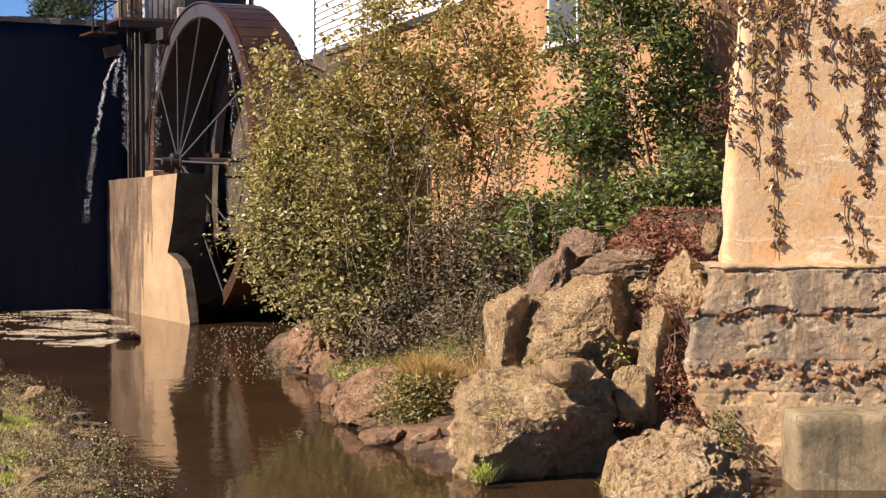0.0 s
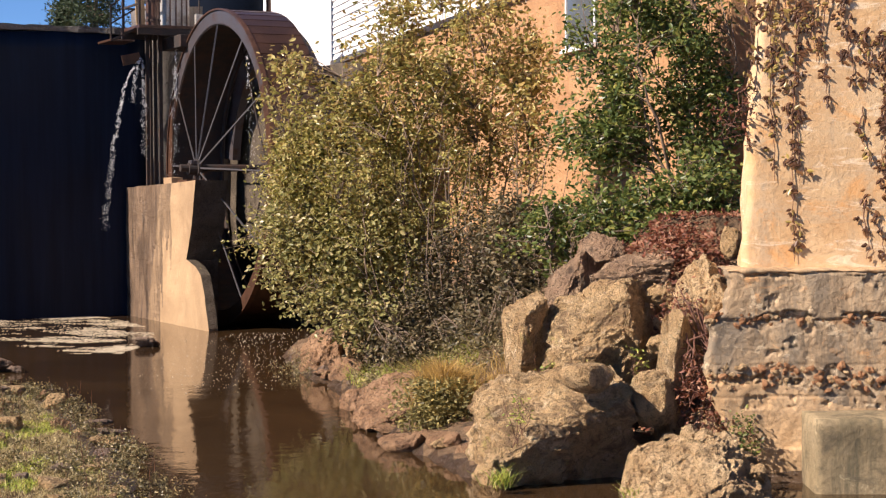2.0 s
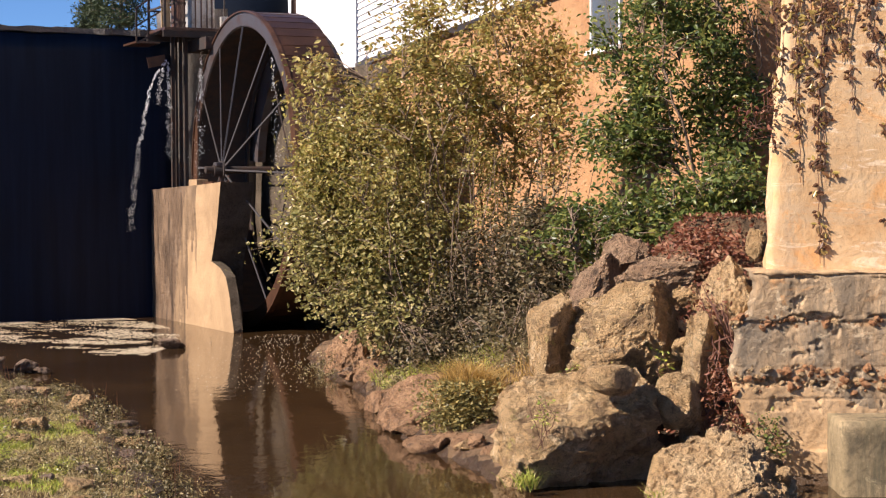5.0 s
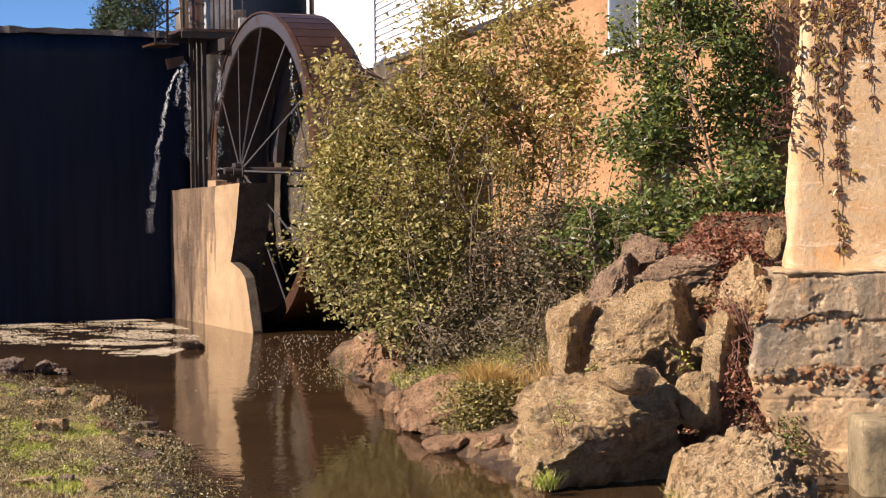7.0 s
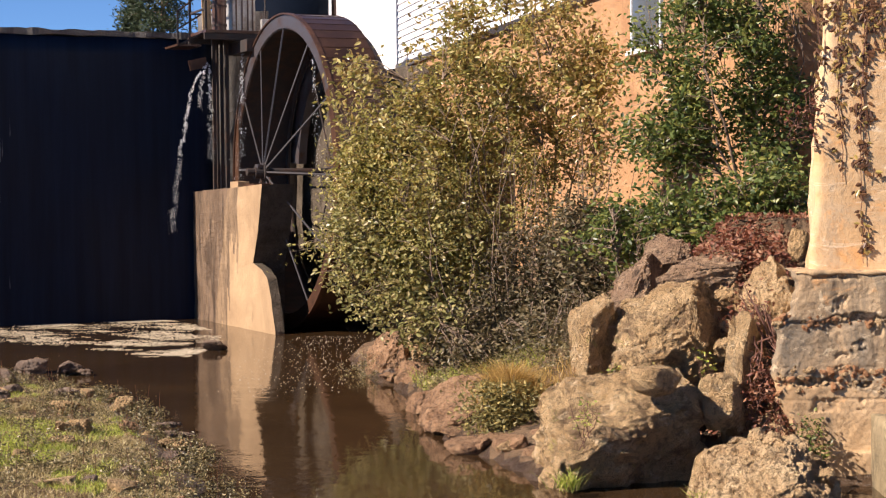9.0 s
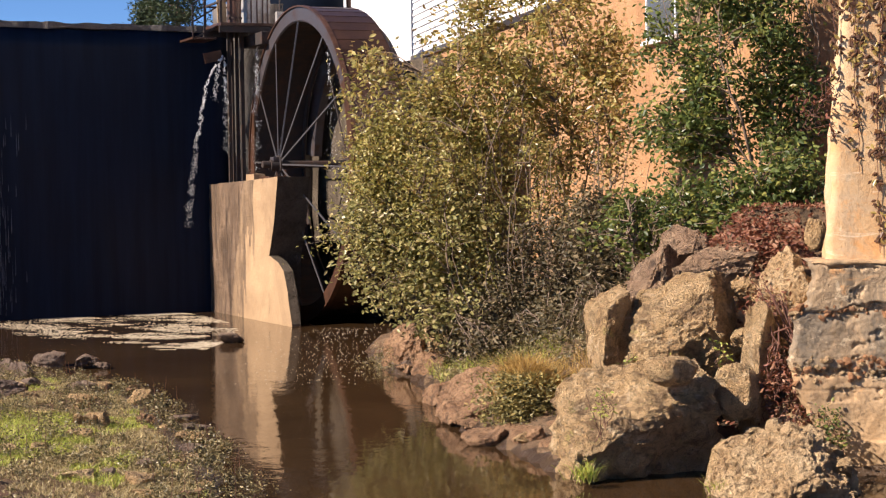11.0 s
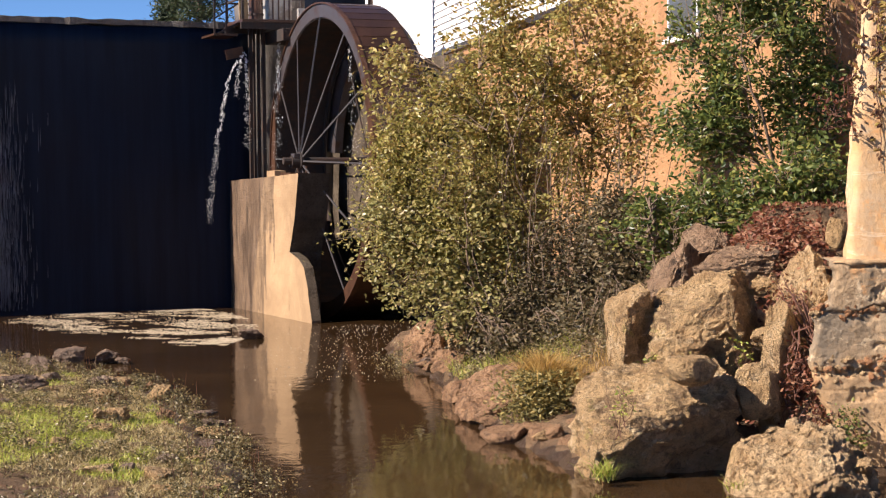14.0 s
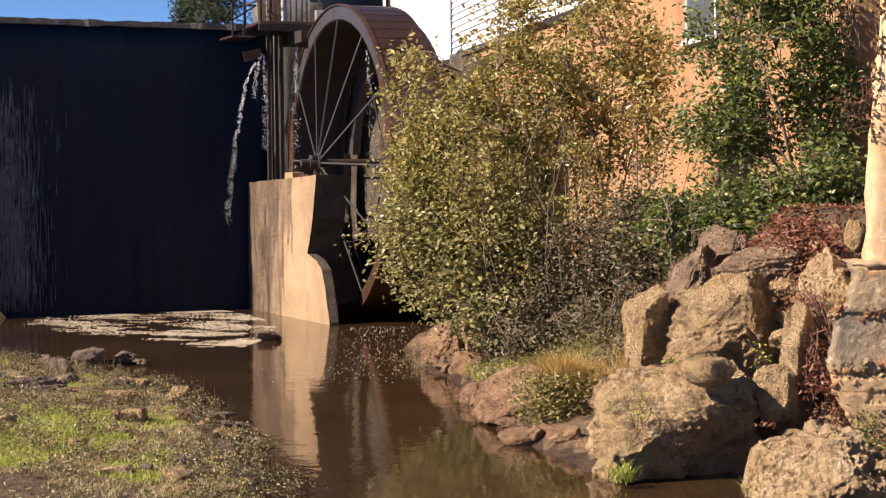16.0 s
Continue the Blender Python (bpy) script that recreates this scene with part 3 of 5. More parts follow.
def bearing():
    t = thing("shaft_bearing", "rusty bearing block bolted on the pier", "bearing", PIER_POSE @ pose(0.3, 1.6, 2.62))
    part("base_plate", box(-0.22, 0.22, -0.3, 0.3, 0.0, 0.08, 0.01), M_RUST, t)
    b = bmesh.new()
    bmesh.ops.create_cone(b, cap_ends=True, segments=18, radius1=0.11, radius2=0.11, depth=0.2, matrix=Matrix.Translation((0, 0, 0.28)) @ Matrix.Rotation(math.pi / 2, 4, "Y"))
    part("housing", b, M_BRACE, t)
    part("cap", box(-0.07, 0.07, -0.09, 0.09, 0.36, 0.44, 0.015), M_STEEL, t)
    for y in (-0.24, 0.24):
        part("bolt", bar((0.12, y, 0.08), (0.12, y, 0.2), 0.04, round_=True), M_RUST, t)
    t2 = thing("stone_chock", "pale concrete chock on the pier top", "block", PIER_POSE @ pose(0.2, 2.5, 2.62))
    part("chock", rough_box(-0.12, 0.12, -0.25, 0.25, 0, 0.14, 0.08, 0.02, 3, 3, 0.02), M_PIER, t2)


bearing()


def mill_foundation():
    t = thing("mill_foundation", "grey concrete wall behind the wheel, coloured dark as in shade", "wall", PIER_POSE, kind="structure")
    # dark tone stands for the shade behind the wheel
    part("wall_body", rough_box(2.2, 2.7, -1.4, 6.2, -0.6, 4.75, 0.3, 0.04, 12, 1.1, 0.02), M_SHADED, t, smooth=True)


mill_foundation()


def flume():
    t = thing("sluice_platform", "rusty steel sluice platform on tall posts above the pier", "platform", PIER_POSE)
    for x, y, w in ((0.22, 4.15, 0.07), (0.31, 4.2, 0.045), (0.40, 4.2, 0.06), (0.47, 4.1, 0.075)):
        part("post", bar((x, y, 2.55), (x, y, 5.72), w, w), M_BRACE, t)
        part("foot_plate", box(x - 0.06, x + 0.06, y - 0.09, y + 0.09, 2.56, 2.60), M_RUST, t)
    part("deck", box(-0.1, 1.02, 3.6, 4.8, 5.68, 5.74, 0.005), M_RUST, t)
    for y in (3.62, 4.72):
        part("edge_beam", box(-0.12, 1.04, y, y + 0.06, 5.55, 5.678), M_BRACE, t)
    for x, y in ((-0.08, 3.65), (-0.08, 4.75), (0.45, 4.75), (0.98, 4.75)):
        for y in (y,):
            part("rail_post", bar((x, y, 5.74), (x, y, 6.85), 0.045), M_BRACE, t)
    for z in (6.15, 6.5, 6.82):
        part("handrail", bar((-0.08, 3.65, z), (-0.08, 4.75, z), 0.035), M_BRACE, t)
        part("handrail", bar((-0.12, 4.75, z), (1.02, 4.75, z), 0.035), M_BRACE, t)
    # lower landing at the side
    part("landing", box(-0.62, -0.13, 3.8, 4.7, 5.42, 5.46), M_RUST, t)
    for x in (-0.6, -0.36):
        part("landing_post", bar((x, 3.82, 5.46), (x, 3.82, 6.1), 0.03), M_BRACE, t)
    part("landing_rail", bar((-0.62, 3.82, 6.08), (-0.12, 3.82, 6.45), 0.03), M_BRACE, t)
    part("landing_rail", bar((-0.62, 3.82, 5.74), (-0.12, 3.82, 6.05), 0.03), M_BRACE, t)
    part("strut", bar((-0.6, 3.82, 5.42), (-0.1, 3.82, 5.68), 0.04), M_BRACE, t)
    part("spout_lip", bar((-0.30, 4.1, 5.06), (0.06, 4.1, 5.14), 0.2, 0.025), M_RUST, t, "rusty orange spout lip")
    part("trough", box(0.6, 1.5, 3.2, 4.4, 5.3, 5.54, 0.01), M_BRACE, t)
    g = thing("sluice_gate", "weathered galvanised gate box on the platform", "gate", PIER_POSE @ pose(0.76, 4.15, 5.74))
    part("gate_box", box(-0.22, 0.26, -0.25, 0.25, 0.0, 1.35, 0.015), M_ZINC, g)
    for x in (-0.14, -0.02, 0.10, 0.20):
        part("rib", box(x - 0.012, x + 0.012, -0.265, -0.251, 0.03, 1.32), M_RUST, g)
    d = thing("gate_drum", "dark red-brown hoist drum beside the gate", "drum", PIER_POSE @ pose(0.30, 4.0, 5.74))
    db = bmesh.new()
    bmesh.ops.create_cone(db, cap_ends=True, segments=20, radius1=0.14, radius2=0.14, depth=0.9, matrix=Matrix.Translation((0, 0, 0.45)))
    part("drum", db, M_RUST, d)
    for z in (0.12, 0.5, 0.85):
        part("band", ring(0.14, 0.155, -0.02, 0.02, 20), M_BRACE, d).matrix_basis = pose(0, 0, z, 0, 90, 0)
    b = thing("plank", "tan weathered plank standing on the platform", "plank", PIER_POSE @ pose(0.02, 3.9, 5.74, 0, -2, 0))
    part("board", box(-0.09, 0.09, -0.02, 0.02, 0, 0.95, 0.004), M_BOARD, b)
    k = thing("hoist_chain", "thin dark rod hanging above the wheel rim", "rod", PIER_POSE @ pose(0.95, 3.1, 5.70))
    part("rod", bar((0, 0, 0.0), (0, 0, 1.6), 0.03, round_=True), M_BRACE, k)
    part("weight", box(-0.08, 0.08, -0.05, 0.05, -0.02, 0.22, 0.01), M_ZINC, k)


flume()

# ---- mill building ----
tank = thing("steel_tank", "dark blue-grey steel tank beside the mill", "tank", pose(-5.27, 40.0, 4.9))
tb = bmesh.new()
bmesh.ops.create_cone(tb, cap_ends=True, segments=40, radius1=0.85, radius2=0.85, depth=2.2, matrix=Matrix.Translation((0, 0, 1.1)))
part("shell", tb, M_TANK, tank, smooth=True)
for z in (0.6, 1.35, 2.1):
    part("hoop", ring(0.85, 0.875, -0.03, 0.03, 40), M_BRACE, tank).matrix_basis = pose(0, 0, z, 0, 90, 0)
dp = thing("drain_pipe", "brown painted drain pipe on the mill wall", "pipe", pose(-4.32, 40.2, 0))
part("pipe", bar((0, 0, 5.0), (0, 0, 7.1), 0.12, round_=True), M_RUST, dp)
part("elbow", bar((0, 0, 5.75), (0.18, 0.1, 5.62), 0.12, round_=True), M_RUST, dp)

MILL_POSE = pose(-3.0, 42.0, 0, 0, 0, -74.3)


def mill():
    t = thing("mill_building", "mill with an orange masonry base and white clapboard above", "building", MILL_POSE)
    wx0, wx1, wz0 = 16.75, 18.1, 4.43
    part("base_wall", box(0, wx0, 0, 0.4, -0.3, 5.44), M_ORANGE, t)
    part("base_wall", box(wx0, wx1, 0, 0.4, -0.3, wz0), M_ORANGE, t)
    part("base_wall", box(wx1, 22.5, 0, 0.4, -0.3, 5.44), M_ORANGE, t)
    part("end_wall", box(22.1, 22.5, 0.4, 8, -0.3, 8.5), M_ORANGE, t)
    part("belt", box(-0.02, 22.5, -0.07, 0.0, 5.441, 5.56), M_DARKTRIM, t, "dark drip board")
    part("upper_wall", box(0, 22.5, 0.03, 0.4, 5.56, 9.0), M_SIDING, t)
    for i in range(22):
        z = 5.57 + i * 0.155
        bm = bmesh.new()
        pr = [(-0.012, z), (0.028, z + 0.17), (0.028, z)]
        f0 = [bm.verts.new((0.0, y, zz)) for y, zz in pr]
        f1 = [bm.verts.new((22.5, y, zz)) for y, zz in pr]
        for k in range(3):
            bm.faces.new((f0[k], f0[(k + 1) % 3], f1[(k + 1) % 3], f1[k]))
        bm.faces.new(f0)
        bm.faces.new(f1)
        bmesh.ops.recalc_face_normals(bm, faces=bm.faces[:])
        part("clapboard", bm, M_SIDING, t)
    part("roof", box(-0.5, 23, -0.5, 9, 9.0, 9.2), M_DARKTRIM, t)
    w = part("window_frame", box(wx0, wx0 + 0.04, -0.015, 0.02, wz0, 5.44), M_SIDING, t, "white painted window frame")
    part("window_sill", box(wx0 - 0.05, wx1, -0.08, 0.12, wz0, wz0 + 0.06), M_SIDING, w)
    part("pane", box(wx0 + 0.04, wx1, 0.0, 0.02, wz0 + 0.06, 5.44), M_GLASS, w, "grey reflecting window pane")
    for x in (wx0 + 1.2,):
        part("mullion", box(x, x + 0.04, -0.012, -0.001, wz0 + 0.06, 5.44), M_SIDING, w)
    a = thing("mill_annex", "smooth white annex wall beside the tank", "building", pose(-3.05, 42.1, 0, 0, 0, 138))
    part("wall", box(0, 3.2, -0.4, 0, 0.0, 9.0), M_SIDING, a)
    part("roof", box(-0.1, 3.4, -1.0, 0.3, 9.0, 9.15), M_DARKTRIM, a)


M_GLASS, _nt, _b = base_mat("window_glass", 0.06)
_b.inputs["Base Color"].default_value = (0.10, 0.11, 0.115, 1)
mill()

# ---- ruined wall beside the stream ----
def left_edge(z):
    """Where the broken footing ends, by height."""
    x = float(np.interp(z, [-0.5, 0.0, 0.02, 0.27, 0.3, 0.7, 0.95, 1.15, 1.3, 1.42, 1.76], [2.36, 2.38, 2.42, 2.42, 2.28, 2.06, 2.01, 2.05, 2.03, 2.16, 2.21]))
    return x + noise.noise(Vector((z * 6.0, 3.3, 0))) * 0.05 + noise.noise(Vector((z * 19.0, 1.3, 0))) * 0.02


def footing_face(x, z):
    """How far the footing's face lies behind its plane."""
    p = Vector((x, 0.0, z))
    y = noise.fractal(p * 2.2, 0.9, 2.1, 5) * 0.012 + noise.fractal(p * 9.0, 0.4, 2.1, 6) * 0.0045
    for line in (1.35, 0.965, 0.70, 0.27, 0.015):
        w = line + noise.noise(Vector((x * 2.0, line * 9, 0))) * 0.012
        y += 0.010 * math.exp(-((z - w) / 0.006) ** 2)
    # lime washed out along the lift joints, in pockets with broken edges
    for line, reach, deep in ((1.38, 0.045, 0.06), (0.84, 0.05, 0.07), (1.71, 0.02, 0.04)):
        n = noise.fractal(Vector((x * 3.2 + line * 7, 4.0, z * 6.0)), 0.7, 2.0, 5)
        near = 1.0 - abs(z - line) / reach
        k = max(0.0, min(1.0, (n * 0.85 + near * 0.6 - 0.58) * 12.0))
        y += deep * k * (0.75 + 0.6 * noise.noise(p * 21.0))
    n = noise.fractal(Vector((x * 3.7, 9.0, z * 4.1)), 0.6, 2.0, 5)
    if 0.6 < z < 1.75:
        y += max(0.0, min(1.0, (n - 0.48) * 9.0)) * 0.022
    if z > 1.35:
        y -= 0.02
    if z < 0.27:
        y -= 0.04
    return y


def ruined_wall():
    t = thing("ruined_wall", "sunlit ochre plastered wall on a crumbling concrete footing", "wall", kind="structure")
    bm = rough_box(2.33, 8.0, 15.0, 16.0, 0.9, 6.5, 0.10, 0.014, 21, 1.6, 0.03)
    for v in bm.verts:
        if v.co.x < 3.4:
            k = (3.4 - v.co.x) / 1.07
            v.co.x += k * ((v.co.z - 1.74) * 0.075 + (v.co.y - 15.0) * 0.17 + 0.05 * noise.fractal(v.co * 2.5, 0.9, 2, 4))
    part("upper_wall", bm, M_WALL, t, "ochre plaster with vine stains", smooth=True)
    nu, nv, verts, faces = 240, 180, [], []
    for j in range(nv + 1):
        z = -0.5 + 2.26 * j / nv
        e = left_edge(z)
        for i in range(-3, nu + 2):
            f = max(0, min(i, nu)) / nu
            x = e + (4.6 - e) * f
            y = 14.80 + footing_face(x, z)
            if i < 0:
                y, x = y - i * 0.35, x - i * 0.065
            if i > nu:
                y, x = 16.2, x
            # rounded worn arris
            y += 0.04 * math.exp(-((x - e) / 0.025) ** 2) * (i >= 0)
            if z > 1.72:
                y += (z - 1.72) * 0.8
            verts.append((x, y, z))
    w = nu + 5
    faces = [(j * w + i, j * w + i + 1, (j + 1) * w + i + 1, (j + 1) * w + i) for j in range(nv) for i in range(w - 1)]
    top = nv * w
    base = len(verts)
    verts += [(verts[top + i][0], 15.3, 1.775) for i in range(w)]
    faces += [(top + i, top + i + 1, base + i + 1, base + i) for i in range(w - 1)]
    foot = tagged(mesh_ob("footing", verts, faces, M_WEATHER, t, True), "crumbling grey-ochre concrete with washed-out joints")
    foot.data.materials.append(M_LOWER)
    for f in foot.data.polygons:
        c = f.center
        if c.z < 0.86 - 0.22 * max(0.0, c.x - 2.3) + 0.08 * noise.noise(c * 3.0):
            f.material_index = 1
    part("ledge_cap", rough_box(2.2, 4.7, 14.77, 15.1, 1.735, 1.768, 0.035, 0.022, 45, 6, 0.014), M_LOWER, t, "crumbling pale ledge", smooth=True)
    # brick and stone fragments exposed in the washed-out joints
    rnd = random.Random(9)
    kinds = []
    for k in range(6):
        kinds.append(rock_bm((0.085, 0.06, 0.055), 900 + k, 5, 0.05, 1, 0.5))
    meshes = []
    for k, b in enumerate(kinds):
        me = bpy.data.meshes.new("brick_fragment")
        b.to_mesh(me)
        b.free()
        me.materials.append(M_BRICKY if k % 3 else M_RUBBLE)
        meshes.append(me)
    for k in range(290):
        line = rnd.choice((1.36, 0.93, 0.87, 0.82, 0.82, 1.36))
        x = 2.06 + 2.0 * rnd.random() ** (1.4 if line > 0.9 else 0.8)
        z = line + rnd.gauss(0, 0.03)
        ob = new("brick_fragment", meshes[k % 6])
        ob.parent = t
        s = rnd.uniform(0.4, 1.15)
        ob.matrix_basis = pose(x, 14.80 + max(0.0, footing_face(x, z)) + 0.012, z - 0.02, rnd.uniform(-40, 40), rnd.uniform(-40, 40), rnd.uniform(0, 360)) @ Matrix.Diagonal((s, s, s, 1))
    b = thing("concrete_block", "squared lichen-stained concrete block against the wall", "block", pose(0, 0, 0), kind="structure")
    part("block", rough_box(2.81, 6.5, 14.1, 14.72, -0.5, 0.60, 0.06, 0.014, 51, 3.0, 0.012), M_BLOCK, b, smooth=True)


ruined_wall()

# ---- boulders ----
def crag(name, label, at, size, seed, material, planes, turn=0, rough=0.10, level=5, group="boulders beside the stream", cut=(5, 0.72, 0.88)):
    """A boulder cut by chosen planes (direction, distance), then broken and worn."""
    bm = bmesh.new()
    bmesh.ops.create_icosphere(bm, subdivisions=level, radius=1)
    rnd = random.Random(seed)
    cuts = [(Vector(n).normalized(), d) for n, d in planes]
    for _ in range(cut[0]):
        cuts.append((Vector((rnd.gauss(0, 1), rnd.gauss(0, 1), rnd.gauss(0, 1))).normalized(), rnd.uniform(cut[1], cut[2])))
    off = Vector((seed * 3.7, seed * 1.9, seed * 2.3))
    for v in bm.verts:
        p = v.co * 1.15
        for n, d in cuts:
            k = p.dot(n) - d
            if k > 0:
                p -= n * k * 0.96
        v.co = p
    bm.normal_update()
    moved = []
    for v in bm.verts:
        p = v.co
        d = noise.fractal(p * 1.8 + off, 0.85, 2.1, 4) * rough
        d += noise.fractal(p * 5.0 + off, 0.30, 2.15, 6) * rough * 0.26
        d += (noise.ridged_multi_fractal(p * 2.6 + off, 0.8, 2.2, 6, 1.0, 2.0) - 1.1) * rough * 0.42
        if level >= 5:
            d -= abs(noise.noise(p * 7.0 + off)) * rough * 0.48 - noise.noise(p * 17.0 + off) * rough * 0.27
        moved.append(p + v.normal * d)
    for v, p in zip(bm.verts, moved):
        v.co = p
    lo = [min(v.co[i] for v in bm.verts) for i in range(3)]
    hi = [max(v.co[i] for v in bm.verts) for i in range(3)]
    for v in bm.verts:
        v.co = Vector([((v.co[i] - lo[i]) / (hi[i] - lo[i]) - (0.5 if i < 2 else 0)) * size[i] for i in range(3)])
    ob = part(name, bm, material)
    ob.matrix_basis = pose(*at, 0, 0, turn)
    return tagged(ob, label, "rock", group)


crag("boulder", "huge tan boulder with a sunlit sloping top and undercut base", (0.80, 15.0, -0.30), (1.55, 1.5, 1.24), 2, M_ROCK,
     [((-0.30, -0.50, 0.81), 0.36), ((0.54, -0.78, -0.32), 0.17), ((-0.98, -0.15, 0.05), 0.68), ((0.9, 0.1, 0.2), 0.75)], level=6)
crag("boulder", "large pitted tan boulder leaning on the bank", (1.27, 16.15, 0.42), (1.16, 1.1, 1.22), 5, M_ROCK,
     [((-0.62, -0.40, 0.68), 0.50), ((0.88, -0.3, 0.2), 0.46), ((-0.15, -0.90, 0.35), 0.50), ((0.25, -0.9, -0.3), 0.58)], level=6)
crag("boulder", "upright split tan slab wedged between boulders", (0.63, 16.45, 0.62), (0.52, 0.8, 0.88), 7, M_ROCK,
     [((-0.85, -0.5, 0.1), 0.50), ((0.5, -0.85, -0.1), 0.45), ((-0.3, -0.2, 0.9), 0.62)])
crag("boulder", "dark brown rounded boulder above the others", (1.10, 17.4, 1.22), (0.58, 0.7, 0.64), 9, M_ROCK2,
     [((-0.75, -0.35, 0.55), 0.55), ((0.8, -0.4, 0.2), 0.55)])
crag("boulder", "long flat brown rock lying like a log", (1.62, 16.9, 1.42), (0.84, 0.6, 0.42), 11, M_ROCK2,
     [((-0.1, -0.3, 0.95), 0.55), ((0.1, -0.95, -0.1), 0.60)], turn=4)
crag("boulder", "blackish jagged rock on top of the heap", (1.42, 17.9, 1.5), (0.5, 0.5, 0.52), 13, M_ROCK2, [((-0.6, -0.4, 0.7), 0.5)], turn=20)
crag("stone", "smooth brown stone resting on the huge boulder", (1.04, 14.62, 0.75), (0.46, 0.36, 0.25), 15, M_ROCK, [((0, 0, 1), 0.6)], rough=0.03, level=4)
crag("boulder", "narrow upright tan stone beside the ruined wall", (1.82, 15.3, 0.1), (0.34, 0.5, 1.32), 17, M_ROCK, [((-0.9, -0.4, 0.1), 0.6), ((0.8, -0.6, 0.0), 0.55)])
crag("boulder", "pale crumbling rubble mound at the water's edge", (1.84, 13.9, -0.55), (1.25, 0.95, 1.05), 19, M_RUBBLE, [((-0.42, -0.58, 0.70), 0.34), ((0.2, -0.9, -0.4), 0.45), ((0.6, -0.4, 0.6), 0.6)], rough=0.13, level=6)
_r = random.Random(4)
for i in range(34):
    fx, fy = _r.uniform(0, 1), _r.uniform(0, 1)
    s = _r.uniform(0.06, 0.19)
    x, y = 1.5 + 0.85 * fx, 13.85 + 0.55 * fy
    crag("stone", "pale broken stone in the rubble below the wall", (x, y, 0.02 + 0.40 * (1 - abs(fx - 0.5) * 1.5) * (0.6 + 0.5 * fy)), (s * 1.4, s, s * _r.uniform(0.6, 1.0)), 120 + i, M_RUBBLE if i % 4 else M_ROCK, [],
         turn=_r.uniform(0, 360), rough=0.12, level=3, group="rubble stones", cut=(10, 0.35, 0.75))
crag("boulder", "small tan rock filling a gap in the heap", (1.62, 15.0, 0.42), (0.4, 0.4, 0.5), 23, M_ROCK, [], rough=0.12)
crag("boulder", "tan rock half buried below the huge boulder", (1.42, 14.25, -0.25), (0.32, 0.3, 0.62), 25, M_ROCK, [((-0.7, -0.5, 0.5), 0.5)], rough=0.05)
crag("boulder", "broken pale stone under the wall", (2.16, 15.05, -0.2), (0.5, 0.5, 0.9), 27, M_RUBBLE, [], rough=0.14)
crag("boulder", "pale rock on the leaf-strewn slope", (2.16, 16.0, 1.0), (0.55, 0.5, 0.86), 29, M_RUBBLE, [((-0.5, -0.5, 0.7), 0.5)], rough=0.14)
for i in range(30):
    s = _r.uniform(0.08, 0.24)
    f = _r.uniform(0, 1)
    crag("stone", "pale lichened stone among dead leaves beside the wall", (1.78 + 0.42 * _r.random(), 15.45 + 0.9 * f, 0.66 + 0.85 * f + _r.uniform(-0.1, 0.1)), (s * 1.4, s, s), 180 + i, M_ROCK if i % 3 else M_RUBBLE, [],
         turn=_r.uniform(0, 360), rough=0.16, level=4, group="rubble stones", cut=(12, 0.3, 0.65))
crag("boulder", "grey rock on the slope behind the wall", (2.58, 17.0, 1.75), (0.22, 0.3, 0.34), 31, M_ROCK, [], rough=0.1)
crag("boulder", "rusty wet rock at the far bank edge", (-1.86, 24.0, -0.2), (0.72, 0.9, 0.80), 33, M_MUD, [((-0.6, -0.5, 0.5), 0.55)], rough=0.12)
crag("boulder", "pale lichened rock under the bush", (-1.28, 23.8, 0.05), (0.75, 0.7, 0.86), 35, M_ROCK, [((-0.3, -0.6, 0.7), 0.55)], rough=0.12)
crag("boulder", "low red-brown rock at the waterline", (-1.42, 22.4, -0.15), (0.55, 0.6, 0.5), 37, M_MUD, [], rough=0.1)
crag("boulder", "smooth red-brown mud rock sloping into the water", (-0.66, 18.35, -0.22), (1.0, 1.5, 0.78), 39, M_MUD, [((-0.6, -0.5, 0.65), 0.5)], rough=0.12)
crag("boulder", "low red-brown rock beside the mud slope", (-1.02, 19.9, -0.15), (0.75, 0.8, 0.45), 41, M_MUD, [], rough=0.1)
for i, (x, y, w, h) in enumerate(((-0.57, 16.7, 0.46, 0.20), (-0.16, 16.45, 0.37, 0.26), (0.07, 15.85, 0.28, 0.24), (-0.36, 17.0, 0.3, 0.2))):
    crag("stone", "red-brown shoreline stone wet at its foot", (x, y, -0.06), (w, w * 0.9, h), 50 + i, M_MUD, [((0, -0.3, 0.9), 0.6)], rough=0.06, level=4, group="shoreline stones")
# small debris lodged between the boulders
for i in range(34):
    x0, y0, z0, w, d = ((0.55, 15.75, 0.72, 0.55, 0.12), (1.45, 15.2, 0.66, 0.3, 0.2), (1.0, 16.9, 1.35, 0.5, 0.15), (1.75, 14.75, 0.30, 0.2, 0.25), (1.2, 15.45, 0.70, 0.5, 0.1))[i % 5]
    s = _r.uniform(0.05, 0.15)
    crag("stone", "small tan stone lodged between the boulders", (x0 + w * _r.uniform(-0.5, 0.5), y0 + d * _r.uniform(-1, 1), z0 - 0.4 * s + _r.uniform(-0.05, 0.05)), (s * 1.3, s, s * 0.8), 330 + i, M_ROCK if i % 3 else M_RUBBLE, [],
         turn=_r.uniform(0, 360), rough=0.14, level=3, group="rubble stones", cut=(11, 0.35, 0.75))
